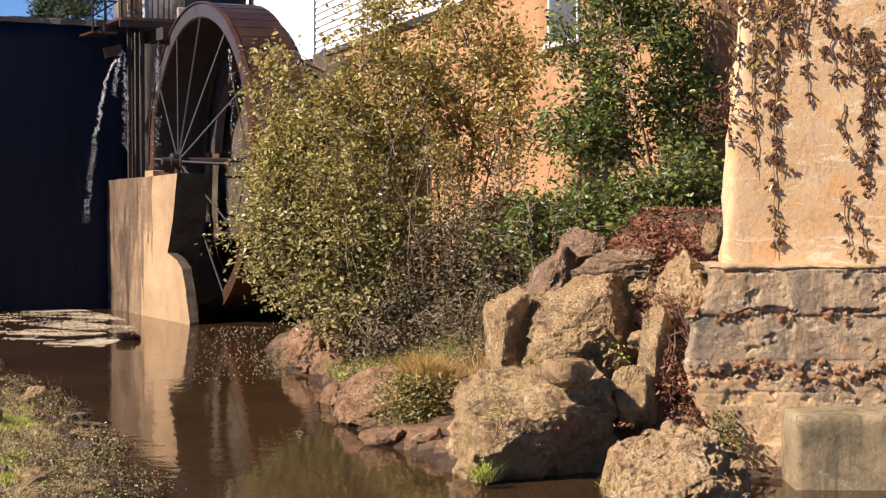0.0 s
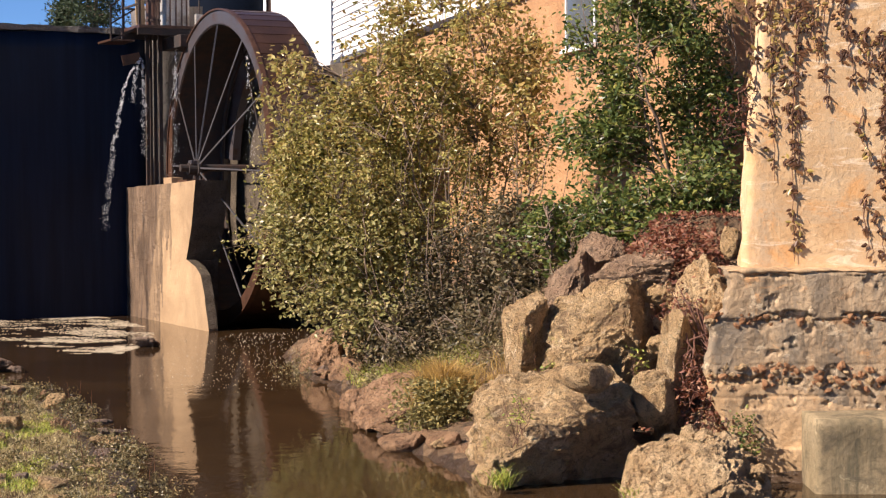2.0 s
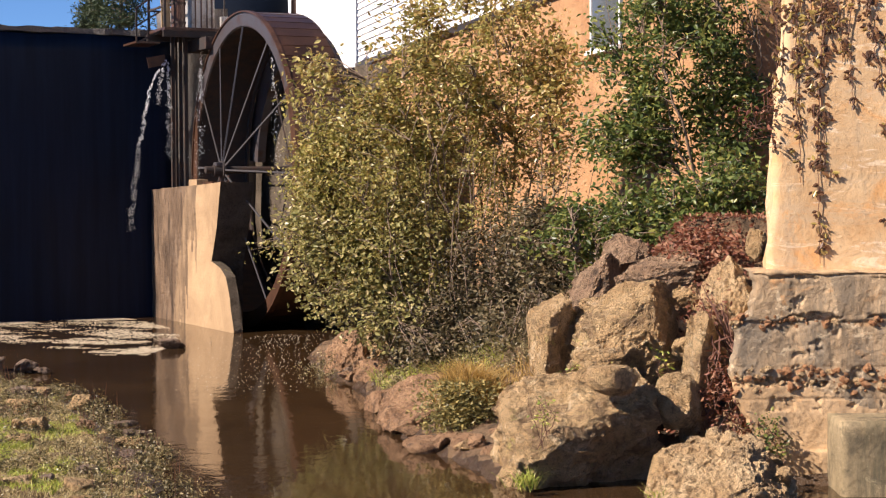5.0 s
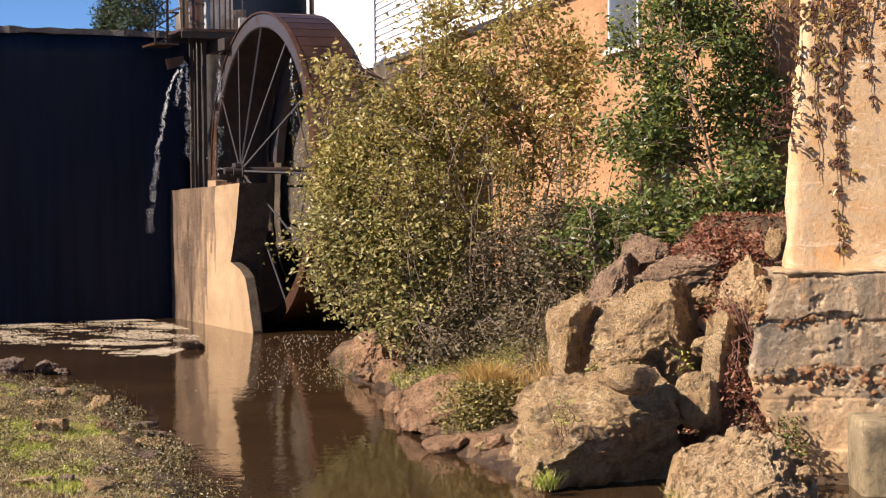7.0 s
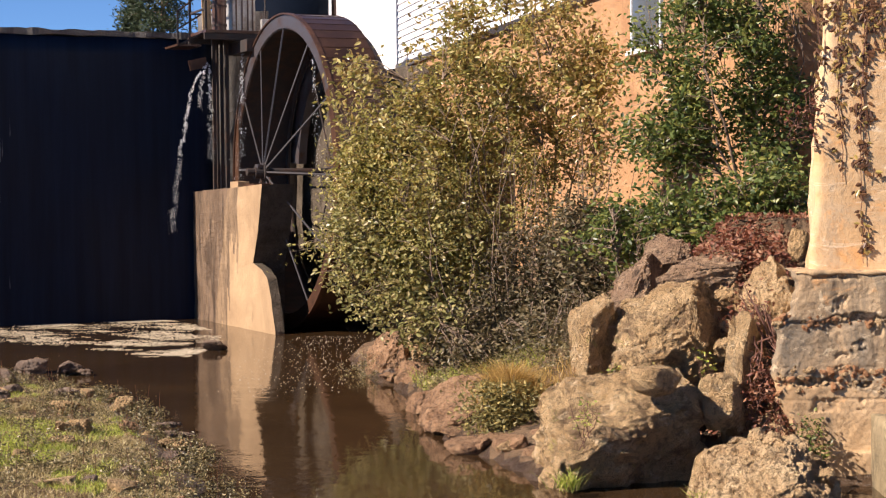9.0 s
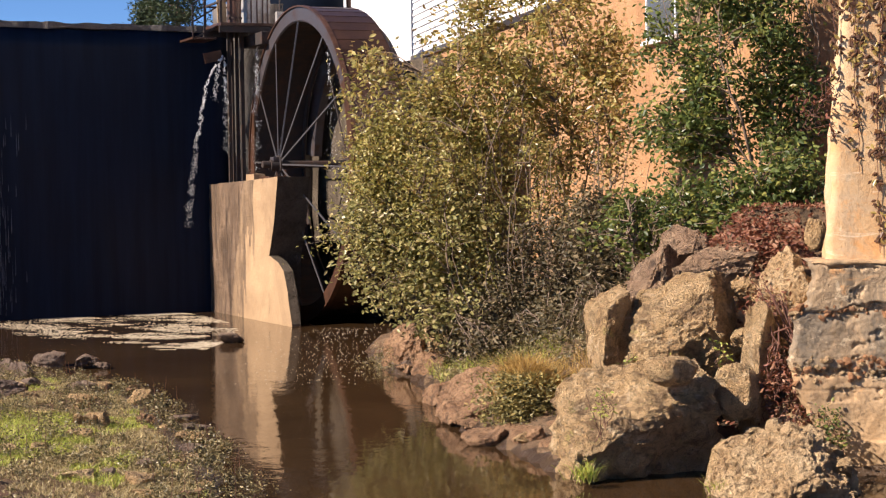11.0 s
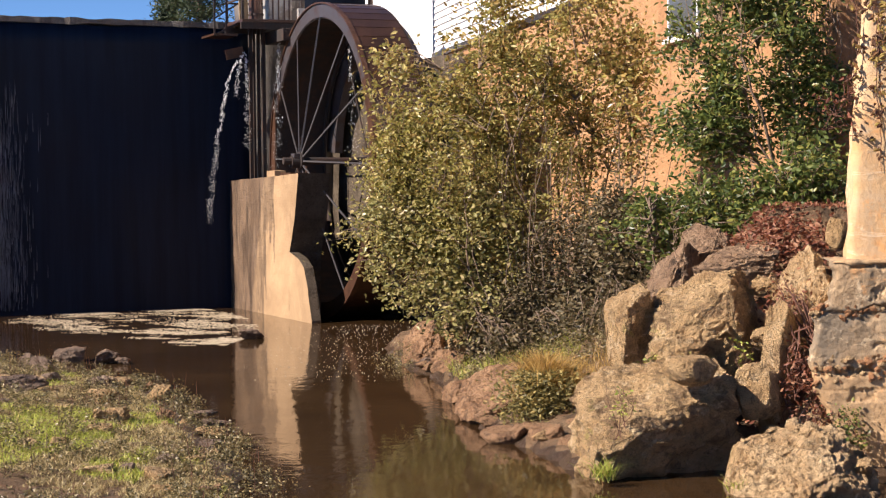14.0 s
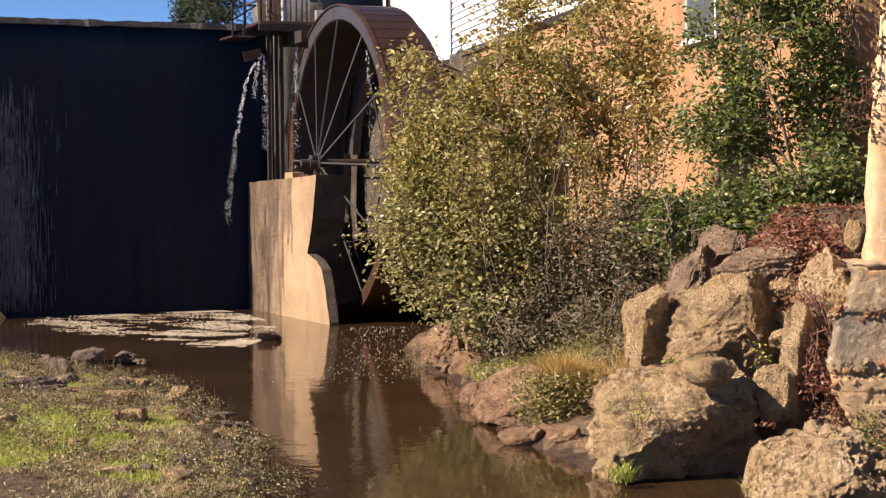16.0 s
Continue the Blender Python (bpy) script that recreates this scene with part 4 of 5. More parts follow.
# broken stones along the muddy bank
for i in range(70):
    f = _r.random()
    y = 16.2 + 7.6 * f
    x = float(np.interp(y, [15.0, 17.35, 21.9, 24.0], [0.1, -0.75, -1.5, -2.2])) + 0.04 + 0.9 * _r.random() ** 2.2
    s = _r.uniform(0.06, 0.22)
    z = float(height(x, y)) - 0.3 * s
    crag("stone", "small red-brown broken stone on the muddy bank", (x, y, z), (s * 1.3, s, s * _r.uniform(0.5, 0.9)), 230 + i, (M_MUD, M_MUD, M_ROCK, M_GREY)[i % 4], [],
         turn=_r.uniform(0, 360), rough=0.14, level=3, group="shoreline stones", cut=(11, 0.35, 0.75))
# stones in the water and on the near bank
for i, (x, y, z, w, h, m) in enumerate((
        (-5.01, 28.2, -0.06, 0.36, 0.20, M_GREY), (-6.93, 24.6, -0.06, 0.44, 0.24, M_GREY), (-6.35, 24.3, -0.06, 0.44, 0.23, M_GREY), (-6.1, 24.2, -0.05, 0.26, 0.13, M_GREY),
        (-3.42, 17.0, -0.04, 0.32, 0.13, M_ROCK), (-3.55, 17.9, -0.05, 0.28, 0.10, M_GREY), (-3.85, 18.7, -0.05, 0.32, 0.08, M_GREY),
        (-6.05, 19.0, 0.0, 0.72, 0.30, M_GREY), (-6.82, 22.2, -0.02, 0.28, 0.27, M_GREY), (-6.55, 21.9, -0.02, 0.32, 0.26, M_GREY), (-5.6, 19.0, 0.0, 0.3, 0.2, M_ROCK), (-5.35, 20.2, 0.0, 0.34, 0.18, M_GREY),
        (-4.45, 17.0, 0.02, 0.24, 0.19, M_ROCK), (-4.05, 17.7, 0.0, 0.2, 0.12, M_MUD), (-5.0, 19.0, 0.02, 0.32, 0.16, M_ROCK), (-4.57, 19.8, -0.03, 0.26, 0.16, M_ROCK), (-4.85, 20.7, -0.03, 0.24, 0.12, M_MUD),
        (-3.70, 13.7, 0.07, 0.36, 0.11, M_RUBBLE), (-4.35, 17.1, 0.05, 0.28, 0.16, M_ROCK), (-3.1, 15.3, 0.0, 0.18, 0.08, M_RUBBLE), (-2.72, 13.4, 0.0, 0.22, 0.08, M_MUD))):
    crag("stone", "rounded bank stone half set in the wet ground", (x, y, z + (0.05 if i > 6 else 0.0)), (w * 1.15, w * 0.95, h * 1.15), 70 + i, m, [((0, -0.2, 1), 0.62)], turn=37 * i, rough=0.12, level=5, group="near bank stones", cut=(9, 0.45, 0.8))

for i in range(30):
    y = _r.uniform(13.2, 21.5)
    x = float(np.interp(y, [11, 13.85, 16.6, 20.5, 24.3], [-1.9, -2.48, -3.35, -4.77, -7.97])) - 0.05 - 2.4 * _r.random() ** 1.5
    s = _r.uniform(0.09, 0.26)
    crag("stone", "small weathered stone among the weeds on the near bank", (x, y, float(height(x, y)) - 0.2 * s), (s * 1.3, s, s * _r.uniform(0.45, 0.8)), 420 + i, (M_ROCK, M_GREY, M_RUBBLE)[i % 3], [((0, -0.2, 1), 0.6)],
         turn=_r.uniform(0, 360), rough=0.12, level=3, group="near bank stones", cut=(9, 0.45, 0.8))

# ---- plants ----
def inside(rs, lobes, n):
    """Random points in a set of soft ellipsoids: (centre, radii, share)."""
    share = np.array([l[2] for l in lobes], float)
    pick = rs.choice(len(lobes), n, p=share / share.sum())
    d = rs.normal(size=(n, 3))
    d /= np.linalg.norm(d, axis=1)[:, None]
    r = rs.uniform(0.15, 1.0, n) ** (1 / 2.2)
    c = np.array([l[0] for l in lobes])[pick]
    k = np.array([l[1] for l in lobes])[pick]
    return c + d * r[:, None] * k * (1 + 0.18 * np.sin(d[:, :1] * 5 + d[:, 2:] * 4))


def shrub(name, label, category, stems, lobes, clusters, per, spread, size, leaf, bark, seed, droop=0.4, slim=0.5, twig=0.006, stem_r=0.022, grow=0.0, second=None, sprays=0):
    """Stems from the ground, twigs to each tuft of leaves, and the leaves."""
    rs = np.random.RandomState(seed)
    t = thing(name, label, category)
    paths, nodes = [], []
    for (a, b) in stems:
        a, b = Vector(a), Vector(b)
        side = Vector(rs.normal(size=3)) * 0.12 * (b - a).length
        path = []
        n = 10
        for i in range(n + 1):
            f = i / n
            p = a.lerp(b, f) + side * math.sin(f * math.pi) * 0.6 + Vector(rs.normal(size=3)) * 0.02
            path.append((p, stem_r * (1 - 0.82 * f)))
            if f > 0.2:
                nodes.append(p)
        paths.append(path)
    tubes(paths, bark, "stem", t)
    arr = np.array([tuple(p) for p in nodes])
    if sprays:
        # side branches arch outward from the stems, tufts sit along their outer part
        tips = inside(rs, lobes, clusters // sprays)
        centres = []
        for c in tips:
            near = np.linalg.norm((arr - c) * np.array([1, 1, 0.7]) + np.where(arr[:, 2:3] > c[2] - 0.1, 0.7, 0), axis=1)
            a = arr[int(np.argmin(near + rs.uniform(0, 0.35, len(arr))))]
            end = c + (c - a) * rs.uniform(0.0, 0.3)
            f = rs.uniform(0.45, 1.05, sprays)[:, None]
            centres.append(a * (1 - f) + end * f + np.array([0, 0, 0.18]) * np.sin(f * np.pi) * np.linalg.norm(end - a) + rs.normal(size=(sprays, 3)) * 0.05)
        centres = np.concatenate(centres)
    else:
        centres = inside(rs, lobes, clusters)
    twigs = []
    pts = []
    for c in centres:
        near = np.linalg.norm((arr - c) * np.array([1, 1, 0.8]) + np.where(arr[:, 2:3] > c[2], 0.6, 0), axis=1)
        j = int(np.argmin(near + rs.uniform(0, 0.25, len(arr))))
        a, b = Vector(arr[j]), Vector(c)
        mid = a.lerp(b, 0.55) + Vector((0, 0, 0.12 * (b - a).length)) + Vector(rs.normal(size=3)) * 0.04
        twigs.append([(a, twig * 1.3), (mid, twig), (b, twig * 0.4)])
        k = max(2, int(rs.poisson(per)))
        f = rs.uniform(0.25, 1.1, k)[:, None]
        line = np.array(mid) * (1 - f) + np.array(b) * f
        pts.append(line + rs.normal(size=(k, 3)) * spread)
    tagged(tubes(twigs, bark, "twig", t, sides=4), kind="stuff")
    allp = np.concatenate(pts)
    allp[:, 2] = np.maximum(allp[:, 2], height(allp[:, 0], allp[:, 1]) + 0.03)
    big = size * (1 + grow * np.clip(allp[:, 2:] - 2.4, 0, 1.6))
    if second:
        # the share of turned leaves grows upward
        turned = rs.uniform(0, 1, len(allp)) < np.clip(0.12 + 0.14 * (allp[:, 2] - 2.4) + 0.22 * (allp[:, 0] > 0.1), 0.06, 0.6)
        leaves(allp[turned], big[turned], second, "turned_foliage", t, seed + 2, droop, slim)
        allp, big = allp[~turned], big[~turned]
    leaves(allp, big, leaf, "foliage", t, seed + 1, droop, slim)
    return t


Y0 = 23.0
shrub("birch_shrub", "many-stemmed shrub with olive and yellowing autumn leaves", "tree",
      [((-0.35, Y0, 0.3), (-1.5, Y0 - 0.2, 3.9)), ((-0.25, Y0 + 0.1, 0.3), (-0.75, Y0, 4.6)), ((0.05, Y0, 0.35), (0.35, Y0 + 0.2, 4.9)), ((0.25, Y0 - 0.1, 0.4), (0.3, Y0 - 0.3, 4.2)),
       ((-0.5, Y0, 0.3), (-2.1, Y0 - 0.3, 2.6)), ((-0.1, Y0 - 0.2, 0.3), (-1.0, Y0 - 0.6, 3.4)), ((0.3, Y0, 0.4), (0.95, Y0, 4.1)), ((-0.45, Y0 - 0.1, 0.3), (-1.9, Y0 - 0.4, 1.9)), ((0.05, Y0 + 0.1, 0.3), (-0.2, Y0 + 0.3, 4.8))]
      + [((-0.75 + 0.075 * i, Y0 - 0.45 + 0.05 * (i % 4), 0.3), (-1.5 + 0.14 * i + 0.2 * ((i * 5) % 3), Y0 - 0.7, 2.3 + 0.4 * ((i * 7) % 5))) for i in range(17)],
      [((-0.60, Y0, 3.75), (0.95, 0.8, 0.75), 5.5), ((0.40, Y0, 3.5), (0.9, 0.7, 1.15), 3.2), ((-1.40, Y0, 2.55), (1.05, 0.9, 1.15), 13), ((-0.35, Y0, 2.5), (0.95, 0.9, 1.1), 6),
       ((-1.75, Y0 - 0.1, 1.75), (0.95, 0.8, 0.65), 10), ((-1.95, Y0 - 0.2, 2.75), (0.55, 0.5, 0.75), 4.5), ((-0.75, Y0, 1.3), (0.75, 0.8, 0.65), 4), ((-0.95, Y0, 4.6), (0.5, 0.5, 0.45), 1.1), ((-2.25, Y0, 3.85), (0.42, 0.4, 0.12), 0.6), ((0.1, Y0, 4.8), (0.85, 0.7, 0.4), 1.2), ((0.95, Y0 - 0.2, 4.0), (0.5, 0.4, 0.55), 1.1),
       ((0.80, Y0, 2.9), (0.6, 0.6, 0.75), 0.8)],
      1900, 31, 0.105, 0.054, L_OLIVE, M_BARK, 11, 0.5, 0.46, grow=0.36, second=L_BROWN, sprays=2)
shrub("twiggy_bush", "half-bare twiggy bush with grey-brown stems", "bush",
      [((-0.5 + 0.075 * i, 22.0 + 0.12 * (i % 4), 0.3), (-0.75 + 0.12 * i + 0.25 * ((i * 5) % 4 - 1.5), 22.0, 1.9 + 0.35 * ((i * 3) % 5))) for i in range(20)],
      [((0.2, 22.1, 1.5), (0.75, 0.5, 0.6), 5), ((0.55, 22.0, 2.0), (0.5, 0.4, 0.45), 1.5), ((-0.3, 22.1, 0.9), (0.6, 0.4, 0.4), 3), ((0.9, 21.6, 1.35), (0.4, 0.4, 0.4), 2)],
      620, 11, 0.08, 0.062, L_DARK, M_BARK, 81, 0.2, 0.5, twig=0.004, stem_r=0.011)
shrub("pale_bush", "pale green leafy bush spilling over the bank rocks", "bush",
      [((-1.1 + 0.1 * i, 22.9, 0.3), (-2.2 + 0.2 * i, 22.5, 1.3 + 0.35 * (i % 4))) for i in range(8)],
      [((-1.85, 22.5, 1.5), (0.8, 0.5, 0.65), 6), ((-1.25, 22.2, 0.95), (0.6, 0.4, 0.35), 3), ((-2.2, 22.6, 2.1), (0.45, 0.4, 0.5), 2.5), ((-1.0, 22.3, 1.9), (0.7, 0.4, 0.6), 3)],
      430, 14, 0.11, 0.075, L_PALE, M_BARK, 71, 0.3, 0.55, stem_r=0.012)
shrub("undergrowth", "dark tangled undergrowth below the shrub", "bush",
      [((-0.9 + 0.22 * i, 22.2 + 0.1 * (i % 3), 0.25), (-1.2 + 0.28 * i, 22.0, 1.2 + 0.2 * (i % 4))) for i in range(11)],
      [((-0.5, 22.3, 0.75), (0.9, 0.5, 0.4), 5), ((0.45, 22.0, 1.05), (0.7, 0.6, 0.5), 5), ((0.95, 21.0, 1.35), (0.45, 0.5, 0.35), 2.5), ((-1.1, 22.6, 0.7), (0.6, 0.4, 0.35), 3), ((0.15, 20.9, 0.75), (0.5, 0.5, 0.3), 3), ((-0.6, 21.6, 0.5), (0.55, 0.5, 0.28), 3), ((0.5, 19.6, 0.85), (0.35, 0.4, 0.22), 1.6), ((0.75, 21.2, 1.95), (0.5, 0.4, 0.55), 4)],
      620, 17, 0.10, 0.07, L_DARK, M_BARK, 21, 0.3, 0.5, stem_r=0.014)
GB = 20.0
shrub("green_bush", "tall dense green bush with a fan of bare stems", "bush",
      [((2.55 + 0.03 * i, GB, 2.05), (1.5 + 0.22 * i, GB - 0.2 * (i % 3), 3.9 + 0.25 * ((i * 7) % 3))) for i in range(8)],
      [((2.10, GB, 3.95), (0.98, 0.7, 0.75), 10), ((1.62, GB, 3.15), (0.45, 0.5, 0.55), 3.5), ((2.72, GB, 3.2), (0.45, 0.5, 0.7), 5), ((2.2, GB, 4.6), (0.85, 0.6, 0.4), 4), ((2.1, GB + 0.3, 3.2), (0.6, 0.3, 0.5), 2.5), ((1.3, GB, 2.8), (0.35, 0.4, 0.3), 2), ((1.12, GB, 3.05), (0.5, 0.3, 0.18), 1.2)],
      600, 20, 0.10, 0.080, L_GREEN, M_BARK, 31, 0.5, 0.46, sprays=3)
shrub("green_bush", "low broad-leaved green bush below the mill wall", "bush",
      [((1.0 + 0.25 * i, 19.0 + 0.1 * (i % 2), 1.5), (0.9 + 0.27 * i, 18.8, 2.2 + 0.1 * (i % 3))) for i in range(8)],
      [((2.1, 19.2, 2.28), (0.75, 0.5, 0.28), 6), ((1.05, 19.3, 1.95), (0.5, 0.5, 0.40), 5), ((1.5, 19.2, 2.1), (0.5, 0.5, 0.3), 4), ((2.7, 19.3, 2.55), (0.3, 0.4, 0.3), 2), ((1.9, 18.6, 1.95), (0.45, 0.3, 0.25), 2), ((2.6, 18.7, 2.45), (0.35, 0.4, 0.3), 3)],
      440, 17, 0.10, 0.072, L_GREEN, M_BARK, 41, 0.35, 0.55, stem_r=0.012, sprays=2)


def scatter(rs, x0, x1, y0, y1, n, lift=0.0, keep=None):
    x, y = rs.uniform(x0, x1, n), rs.uniform(y0, y1, n)
    if keep is not None:
        m = keep(x, y)
        x, y = x[m], y[m]
    return np.stack([x, y, height(x, y) + lift], 1)


rs = np.random.RandomState(5)
# red-brown fallen leaves and dead vines on the slope
lit = thing("leaf_litter", "red-brown dead leaves and vines on the slope", "leaf litter", kind="stuff")
pts = np.concatenate([scatter(rs, 1.3, 2.9, 15.8, 20.0, 4200, 0.02), inside(rs, [((2.15, 17.3, 1.85), (0.5, 0.6, 0.3), 1)], 1300)])
leaves(pts, 0.06, L_RED, "dead_leaves", lit, 6, -0.1, 0.5)
dead = shrub("dead_vine", "tangled dark red dead vine hanging over the stones", "vine",
             [((1.95 + 0.05 * i, 15.2, 1.2), (1.85 + 0.07 * i, 14.95, 0.35)) for i in range(6)],
             [((2.0, 15.0, 0.75), (0.2, 0.2, 0.32), 3), ((2.2, 14.9, 0.45), (0.2, 0.15, 0.22), 1.5), ((1.95, 15.9, 1.35), (0.2, 0.2, 0.3), 1.2)],
             150, 6, 0.05, 0.05, L_RED, M_STEMRED, 51, 0.5, 0.4, twig=0.005, stem_r=0.009)
# yellow grass tuft
tuft = thing("grass_tuft", "golden and green grass tuft on the mud bank", "grass", kind="stuff")
a = rs.normal(size=(2200, 2)) * (0.15, 0.17) + (-0.14, 17.65)
blades(np.stack([a[:, 0], a[:, 1], np.maximum(0.25, 0.5 - 0.5 * np.abs(a[:, 0] + 0.22))], 1), 0.29, 0.007, L_STRAW, "straw_blades", tuft, 8, 0.85)
a = rs.normal(size=(3000, 2)) * (0.19, 0.14) + (-0.24, 17.3)
pts = np.stack([a[:, 0], a[:, 1], 0.1 + rs.uniform(0, 0.5, len(a))], 1)
leaves(pts, 0.055, L_TUFT, "weed_leaves", tuft, 9, -0.2, 0.4)
def clumps(seed, centres, per, wide, tall):
    """Points in small upright plants."""
    r = np.random.RandomState(seed)
    c = np.repeat(np.asarray(centres), per, 0)
    f = r.uniform(0, 1, len(c))[:, None]
    size = np.repeat(r.uniform(0.5, 1.3, len(centres)), per)[:, None]
    out = c + r.normal(size=c.shape) * np.array([wide, wide, 0.0]) * (1 - 0.55 * f) * size
    out[:, 2:] += f * tall * size
    return out


tuft2 = thing("bank_weeds", "scrubby green and brown weeds below the shrub", "weeds", kind="stuff")
c2 = scatter(rs, -1.6, 0.6, 18.6, 22.4, 260, 0.0, lambda x, y: shore_distance(x, y) > 0.12)
leaves(clumps(16, c2, 38, 0.07, 0.22), 0.04, L_WEED, "weed_leaves", tuft2, 17, -0.3, 0.4)
tuft4 = thing("grass_tuft", "green grass on the bank below the shrub", "grass", kind="stuff")
blades(scatter(rs, -1.5, 0.2, 20.0, 22.4, 1100, 0.0, lambda x, y: shore_distance(x, y) > 0.1), 0.2, 0.008, L_GRASS, "grass_blades", tuft4, 10, 0.8)
tuft3 = thing("grass_tuft", "dry straw grass at the foot of the boulders", "grass", kind="stuff")
blades(scatter(rs, -0.1, 0.6, 17.5, 19.2, 450), 0.2, 0.008, L_STRAW, "straw_blades", tuft3, 12, 0.6)
for at, n in (((0.30, 14.15, 0.08), 90), ((1.35, 13.9, -0.02), 60)):
    g = thing("grass_sprig", "bright green sprig at the boulder's foot", "grass", kind="stuff")
    a = rs.normal(size=(n, 3)) * (0.05, 0.04, 0.02) + at
    blades(a, 0.15, 0.009, L_GRASS, "grass_blades", g, n, 0.8)
for k, (at, hgt) in enumerate((((0.42, 14.35, 0.42), 0.42), ((0.50, 14.5, 0.5), 0.3), ((1.05, 15.5, 0.72), 0.25), ((1.55, 15.55, 0.78), 0.3), ((0.75, 15.6, 0.75), 0.2))):
    a = Vector(at)
    shrub("weed_sprig", "thin green weed sprig growing from a crack", "weed",
          [(a - Vector((0, 0, 0.05)), a + Vector((0.12 * (q - 1), -0.05 * q, hgt * (1 - 0.15 * q)))) for q in range(3)],
          [((a.x, a.y - 0.03, a.z + hgt * 0.55), (0.1, 0.06, hgt * 0.4), 1)], 12, 4, 0.02, 0.035, L_GRASS, M_STEMRED, 700 + k, 0.2, 0.45, twig=0.002, stem_r=0.004)
shrub("ivy_clump", "small dark green ivy clump in the corner below the wall", "ivy",
      [((2.42, 14.72, 0.1), (2.34 + 0.05 * q, 14.66, 0.42)) for q in range(3)],
      [((2.40, 14.66, 0.34), (0.12, 0.08, 0.17), 1), ((2.28, 14.7, 0.52), (0.12, 0.08, 0.1), 0.6)], 34, 5, 0.03, 0.036, L_GREEN, M_STEMRED, 720, 0.3, 0.65, twig=0.002, stem_r=0.005)
# near bank: grass and weeds
bank = thing("bank_grass", "short sunlit grass and dry weeds on the near bank", "grass", kind="stuff")
dry = lambda x, y: (shore_distance(x, y) > 0.05) & (x < -1.4)
g = scatter(rs, -8.6, -2.4, 11.5, 24.5, 170000, 0.0, lambda x, y: dry(x, y) & (shore_distance(x, y) > 0.22))
tone = np.array([noise.noise(Vector((p[0] * 1.1, p[1] * 0.7, 5))) + 0.35 * noise.noise(Vector((p[0] * 4, p[1] * 3, 2))) for p in g]) + 0.9 * np.exp(-((g[:, 0] + 4.9) / 0.9) ** 2 - ((g[:, 1] - 16.2) / 1.3) ** 2) + 0.9 * np.exp(-((g[:, 0] + 4.4) / 0.8) ** 2 - ((g[:, 1] - 14.3) / 1.1) ** 2)
green, straw = g[tone > 0.30], g[(tone <= 0.30) & (tone > -0.08)]
blades(green, 0.065, 0.0075, L_GRASS, "grass_blades", bank, 14, 1.0)
blades(straw, 0.055, 0.007, L_DRY, "dry_blades", bank, 18, 1.2)
wd = thing("bank_weeds", "scraggly leafy weeds along the waterline", "weeds", kind="stuff")
c3 = scatter(rs, -8.5, -2.0, 11.5, 24.8, 3400, 0.0, lambda x, y: (shore_distance(x, y) > -0.3) & (shore_distance(x, y) < 3.2) & (x < -1.6))
c3 = c3[np.array([noise.noise(Vector((p[0] * 1.3, p[1] * 1.0, 8))) + 0.4 * noise.noise(Vector((p[0] * 4, p[1] * 4, 1))) > 0.0 for p in c3])]
c3[:, 2] = np.maximum(c3[:, 2], -0.03)
leaves(clumps(19, c3, 60, 0.065, 0.17), 0.027, L_WEED, "weed_leaves", wd, 15, -0.3, 0.42)
sprigs = [[(Vector(p), 0.004), (Vector(p) + Vector((0.05 * math.sin(i), 0.03 * math.cos(i * 3), 0.1 + 0.1 * (i % 3))), 0.0015)] for i, p in enumerate(c3[::3])]
tubes(sprigs, M_STEMRED, "weed_stems", wd, 3)


# creepers on the ruined wall
def vine(i, x, z_top, z_low, count, wide, drift, brown):
    """A hanging strand: a stem and small tufts of pointed leaves, thinning downward."""
    r = np.random.RandomState(200 + i)
    t = thing("hanging_vine", "creeper strand with brown and yellow leaves on the wall", "vine", group="creepers on the wall")
    n = 18
    path = []
    for k in range(n + 1):
        f = k / n
        z = z_top + (z_low - z_top) * f
        path.append((Vector((x + drift * f + 0.02 * math.sin(f * 7 + i) + r.normal() * 0.008, 14.984 - (0.16 if z < 1.76 else 0.0), z)), 0.006 * (1 - 0.6 * f)))
    tubes([path], M_STEMRED, "stem", t, 5)
    line = np.array([tuple(p) for p, _ in path])
    pts = []
    for k in range(int(count * 0.55)):
        f = r.uniform(0, 1) ** 1.2
        c = line[min(n, int(f * n))] + np.array([r.normal() * wide * (1 - 0.8 * f) + r.choice((-1, 1)) * 0.018, -0.008 * r.random(), r.normal() * 0.03])
        for q in range(r.randint(2, 5)):
            pts.append(c + r.normal(size=3) * (0.014, 0.004, 0.014))
    p = np.array(pts)
    kind = r.uniform(0, 1, len(p)) < brown
    leaves(p[kind], 0.056, L_VINED, "brown_leaves", t, 300 + i, 0.8, 0.5, facing=(0, -1, 0))
    if (~kind).any():
        leaves(p[~kind], 0.055, L_VINE, "yellow_leaves", t, 350 + i, 0.8, 0.5, facing=(0, -1, 0))


